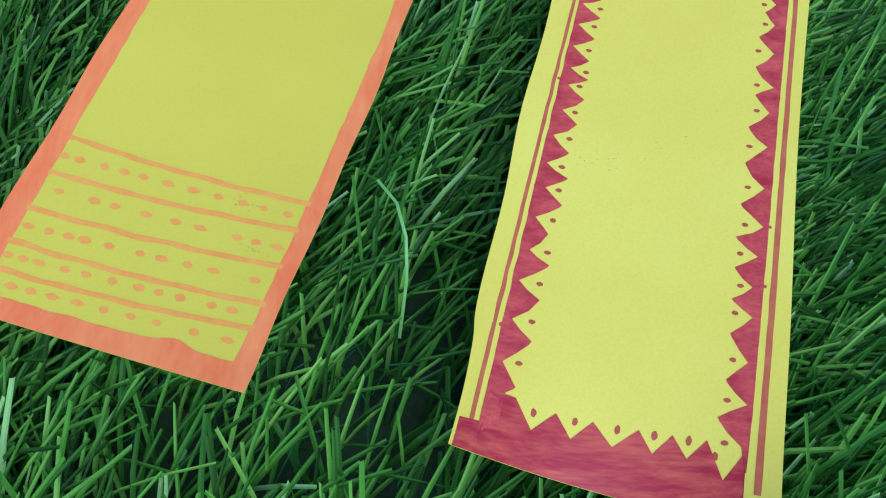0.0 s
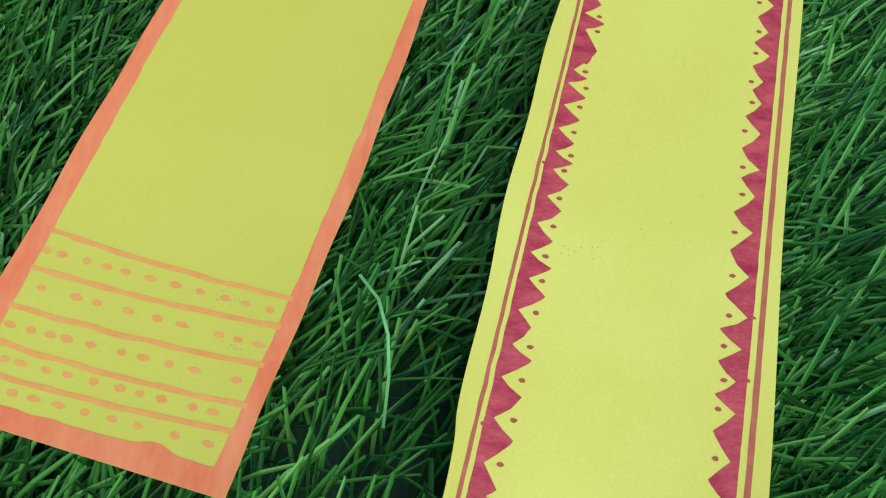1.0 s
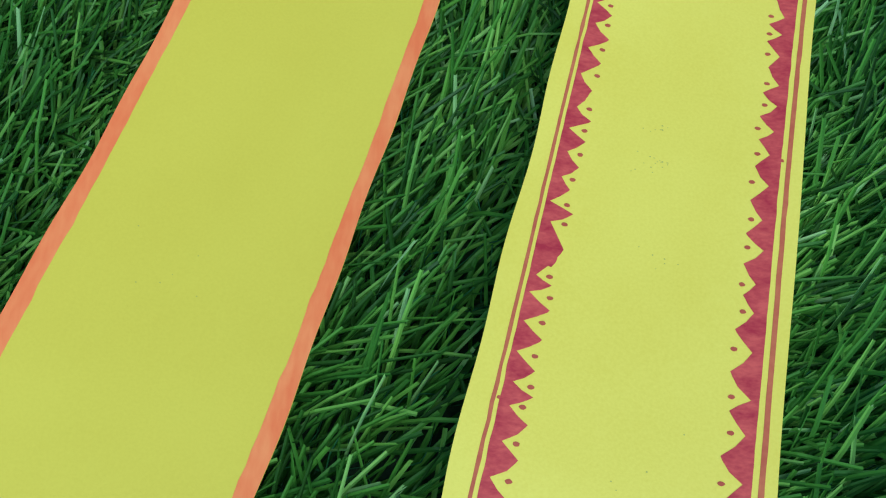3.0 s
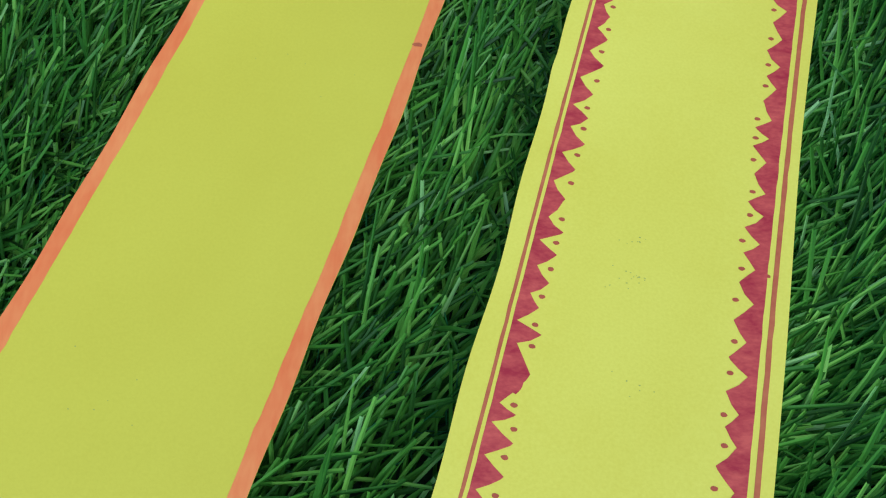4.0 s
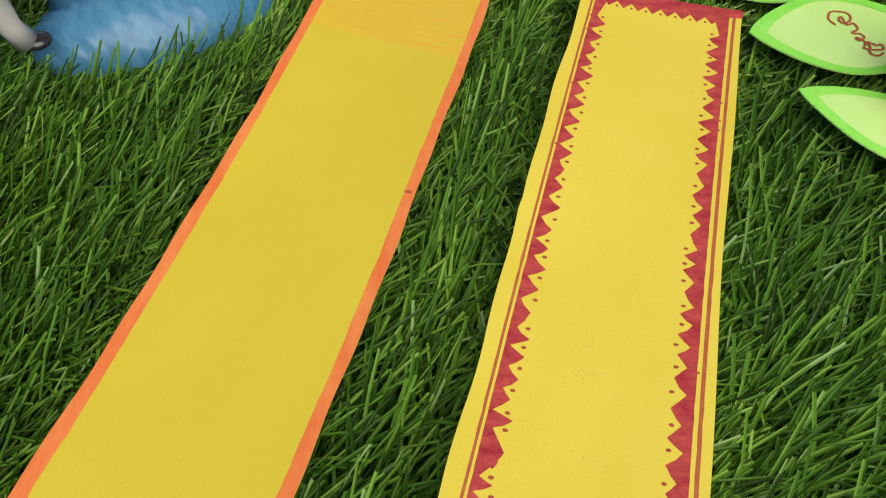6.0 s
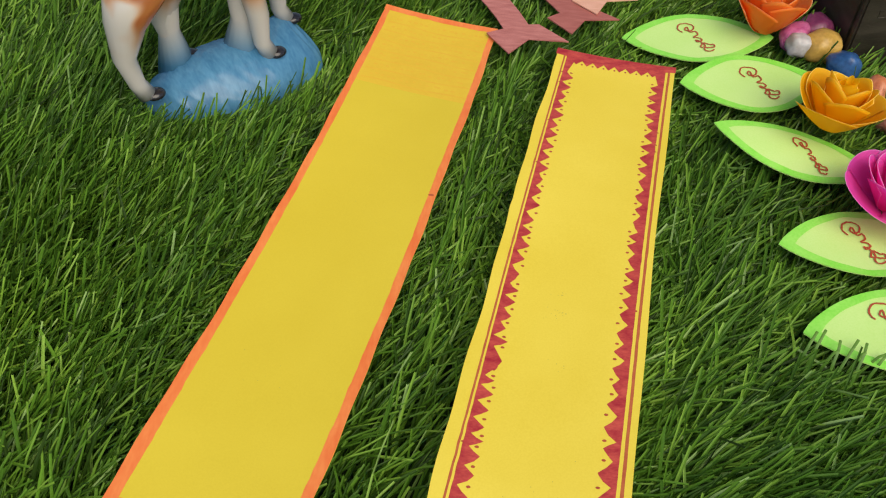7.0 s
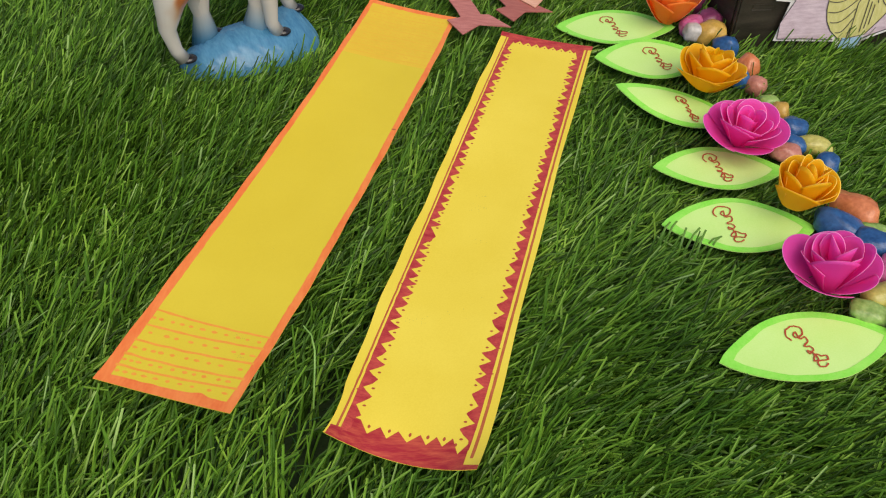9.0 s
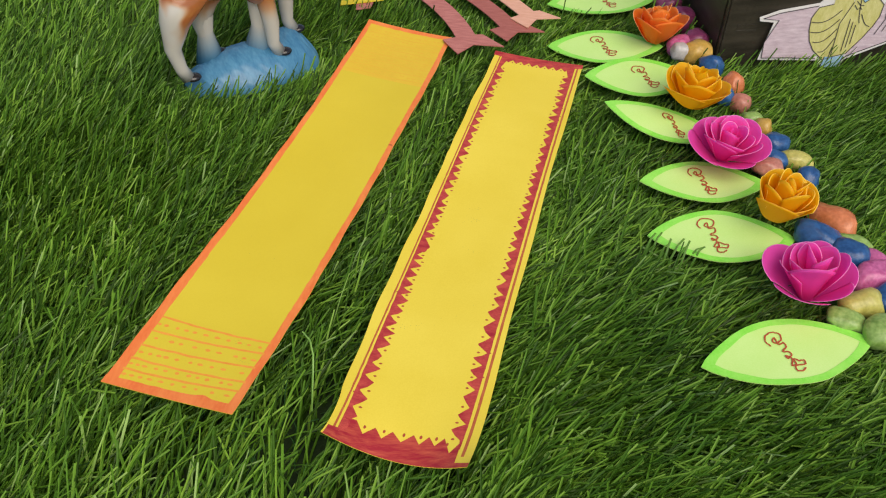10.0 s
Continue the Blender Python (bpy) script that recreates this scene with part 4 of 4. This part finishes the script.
tagged(new("ground", gm), "turf backing that reaches away under the blades, coloured dark for the shade there", "ground", kind="structure")


def flatten(P):
    """Presses down the blades that reach under the sheets and the base that lie on the turf."""
    x, y, z = P[..., 0], P[..., 1], P[..., 2]
    top = z.max(axis=(1, 2))
    room = np.full(len(P), 9.0)
    for sh in (LEFT, RIGHT):
        bl, br, tr, tl = sh.c
        v = (y - (bl.y + br.y) / 2) / ((tl.y + tr.y) / 2 - (bl.y + br.y) / 2)
        vv = np.clip(v, 0, 1)
        bow = 4 * vv * (1 - vv)
        xl = bl.x + (tl.x - bl.x) * vv + sh.bow[0] * bow
        xr = br.x + (tr.x - br.x) * vv + sh.bow[1] * bow
        s = (x - xl) / (xr - xl)
        v2 = v - (0.5 - s) * (bl.y - br.y) / (tl.y - bl.y)
        inside = ((s > -0.05) & (s < 1.05) & (v2 > -0.012) & (v2 < 1.012)).any(axis=(1, 2))
        room[inside] = np.minimum(room[inside], sh.z - 0.0045)
        for lo, hi, drop in ((-0.12, 0, 0.016), (-0.24, 0, 0.011), (1, 1.07, 0.009)):
            beside = ((s > lo) & (s < hi) & (v2 > 0) & (v2 < 1)).any(axis=(1, 2))
            room[beside] = np.minimum(room[beside], sh.z - drop)
    for k, (mid, length, width, turn, lz) in enumerate(LEAVES):
        dx, dy = x - mid.x, y - mid.y
        p, q = dx * math.cos(turn) + dy * math.sin(turn), -dx * math.sin(turn) + dy * math.cos(turn)
        f = np.clip(np.cos(math.pi * np.clip(p / length, -0.5, 0.5)), 0, 1) ** 0.8
        inside = (np.abs(p) < length / 2 + 0.002) & (np.abs(q) < width / 2 * f + 0.0055)
        if k == 1:
            inside &= ~((p < -0.021) & (q < -0.010))
        inside = inside.any(axis=(1, 2))
        room[inside] = np.minimum(room[inside], lz - 0.0035)
    for ax, ay, bx, by in ((0.052, 0.443, 0.082, 0.410), (0.082, 0.410, 0.104, 0.366), (0.074, 0.453, 0.106, 0.418), (0.106, 0.418, 0.132, 0.384), (0.099, 0.453, 0.120, 0.425), (0.120, 0.425, 0.142, 0.398), (0.012, 0.43, 0.044, 0.43)):
        ux, uy = bx - ax, by - ay
        t = np.clip(((x - ax) * ux + (y - ay) * uy) / (ux * ux + uy * uy), 0, 1)
        inside = (np.hypot(x - ax - t * ux, y - ay - t * uy) < 0.008).any(axis=(1, 2))
        room[inside] = np.minimum(room[inside], 0.035)
    # base of the figurine and foot of the box
    c, sn = math.cos(radians(36)), math.sin(radians(36))
    dx, dy = x + 0.0365, y - 0.345
    p, q = dx * c + dy * sn, -dx * sn + dy * c
    inside = (((p - 0.006) / 0.041) ** 2 + ((q + 0.001) / 0.0205) ** 2 < 1).any(axis=(1, 2))
    room[inside] = np.minimum(room[inside], 0.010)
    rim = (((p - 0.006) / 0.052) ** 2 + ((q + 0.001) / 0.031) ** 2 < 1).any(axis=(1, 2))
    room[rim] = np.minimum(room[rim], 0.023)
    c, sn = math.cos(radians(10)), math.sin(radians(10))
    dx, dy = x - 0.250, y - 0.376
    p, q = dx * c + dy * sn, -dx * sn + dy * c
    inside = ((p > 0) & (p < 0.2) & (q > 0) & (q < 0.145)).any(axis=(1, 2))
    room[inside] = np.minimum(room[inside], 0.02)
    z *= np.minimum(1, room / top)[:, None, None]
    P[..., 2] = z


def turf(name, count, area, lengths, width, seed, label, rings=5, material=BLADE, curl=0.0, clear=None):
    rng = np.random.default_rng(seed)
    x0, x1, y0, y1, left, right = area
    X, Y = rng.uniform(x0, x1, count), rng.uniform(y0, y1, count)
    # tufts: blades gather round their stitches
    g = 0.0062
    X += 0.42 * ((np.round(X / g) * g) - X)
    Y += 0.42 * ((np.round(Y / g) * g) - Y)
    # thinned at the near end in place of cast shade, fuller beside the flowers
    full = 0.27 - 0.10 * np.clip((0.095 - Y) / 0.02, 0, 1) * (X < 0.07) + 0.65 * np.clip((Y - 0.09) / 0.24, 0, 1) + 0.58 * np.clip((X - 0.10) / 0.03, 0, 1) + 0.45 * np.clip((-0.01 - X) / 0.05, 0, 1)
    # thinned between the two strips to imitate shade there, most along the second one
    xl, xr = 0.0246 + 0.212 * (Y - 0.08), 0.060 + 0.19 * (Y - 0.073)
    gap = (X - xl) / (xr - xl)
    inner = (gap > -0.1) & (gap < 1.0) & (Y > 0.055) & (Y < 0.36)
    full = np.where(inner, full * (0.62 - 0.34 * np.clip((gap - 0.55) / 0.25, 0, 1)), full)
    keep = (rng.uniform(0, 1, count) < full) & (X > left[0] + left[1] * Y) & (X < right[0] + right[1] * Y)
    if clear:
        keep &= ~((Y > clear[2]) & (Y < clear[3]) & (X > clear[0][0] + clear[0][1] * Y) & (X < clear[1][0] + clear[1][1] * Y))
    X, Y = X[keep], Y[keep]
    n = len(X)
    swirl = np.sin(X * 17 + 1.3 * np.sin(Y * 13)) + np.cos(Y * 19 + X * 9)
    beside = np.clip((X - 0.105) / 0.05, 0, 1) * np.clip((0.40 - Y) / 0.06, 0, 1)
    az = np.radians(42 + 17 * swirl - 16 * beside) + rng.normal(0, 0.55, n)
    L = rng.uniform(*lengths, n)
    th0, th1 = np.radians(rng.uniform(4, 32, n)), np.radians(rng.uniform(26, 84, n) + 8 * swirl + 19 * beside + 5 * np.clip((0.01 - X) / 0.04, 0, 1) * np.clip((Y - 0.12) / 0.08, 0, 1))
    W = width * rng.uniform(0.70, 1.25, n)
    twist = rng.normal(0, 0.5, n)
    px, pz = np.zeros(n), np.zeros(n)
    P = np.zeros((n, rings, 3, 3))
    for k in range(rings):
        t = k / (rings - 1)
        if k:
            th = th0 + 1.12 * (th1 - th0) * (t - 0.5 / (rings - 1)) ** 1.35
            px, pz = px + np.sin(th) * L / (rings - 1), pz + np.cos(th) * L / (rings - 1)
        a = az + twist * t
        wave = curl * np.sin(t * 9 + X * 4000)
        nx, ny = -np.sin(a), np.cos(a)
        w = W * (1.0 if k < rings - 1 else 0.85) / 2
        for i, s in enumerate((-1, 0, 1)):
            P[:, k, i, 0] = X + np.cos(az) * px + nx * (w * s + wave)
            P[:, k, i, 1] = Y + np.sin(az) * px + ny * (w * s + wave)
            P[:, k, i, 2] = pz + (0.00040 if s else 0)
    flatten(P)
    P[..., 2] = np.maximum(P[..., 2], 0.0005)
    idx = np.arange(n)[:, None] * (rings * 3)
    quads = []
    for k in range(rings - 1):
        for i in range(2):
            a = k * 3 + i
            quads.append(np.stack([idx[:, 0] + a, idx[:, 0] + a + 1, idx[:, 0] + a + 4, idx[:, 0] + a + 3], 1))
    Q = np.concatenate(quads).astype(np.int32)
    me = bpy.data.meshes.new(name)
    me.vertices.add(n * rings * 3)
    me.vertices.foreach_set("co", P.astype(np.float32).ravel())
    me.loops.add(Q.size)
    me.loops.foreach_set("vertex_index", Q.ravel())
    me.polygons.add(len(Q))
    me.polygons.foreach_set("loop_start", np.arange(len(Q), dtype=np.int32) * 4)
    me.polygons.foreach_set("loop_total", np.full(len(Q), 4, np.int32))
    me.polygons.foreach_set("use_smooth", np.zeros(len(Q), bool))
    me.materials.append(material)
    me.update(calc_edges=True)
    me.validate()
    return tagged(new(name, me), label, "artificial grass", kind="stuff")


turf("turf_blades", 215000, (-0.36, 0.50, -0.04, 0.58, (-0.10, -0.42), (0.33, 0.24)), (0.029, 0.049), 0.00096, 5, "green plastic blades of artificial turf, cut square at the tips")
turf("turf_curls", 16000, (-0.16, 0.34, 0.00, 0.42, (-0.10, -0.30), (0.30, 0.14)), (0.018, 0.034), 0.00036, 8, "thin crinkled dark green strands between the turf blades", 7, CURL, 0.0016)
turf("turf_blades_beyond", 26000, (-1.0, 1.1, -0.6, 1.3, (-9, 0), (9, 0)), (0.034, 0.056), 0.0030, 6, "green plastic blades of artificial turf further off", 4, clear=((-0.10, -0.42), (0.33, 0.24), -0.04, 0.58))
turf("turf_blades_far", 45000, (-4.0, 4.0, -3.5, 4.5, (-9, 0), (9, 0)), (0.040, 0.060), 0.010, 7, "green plastic blades of artificial turf far off", 3, clear=((-1.0, 0), (1.1, 0), -0.6, 1.3))
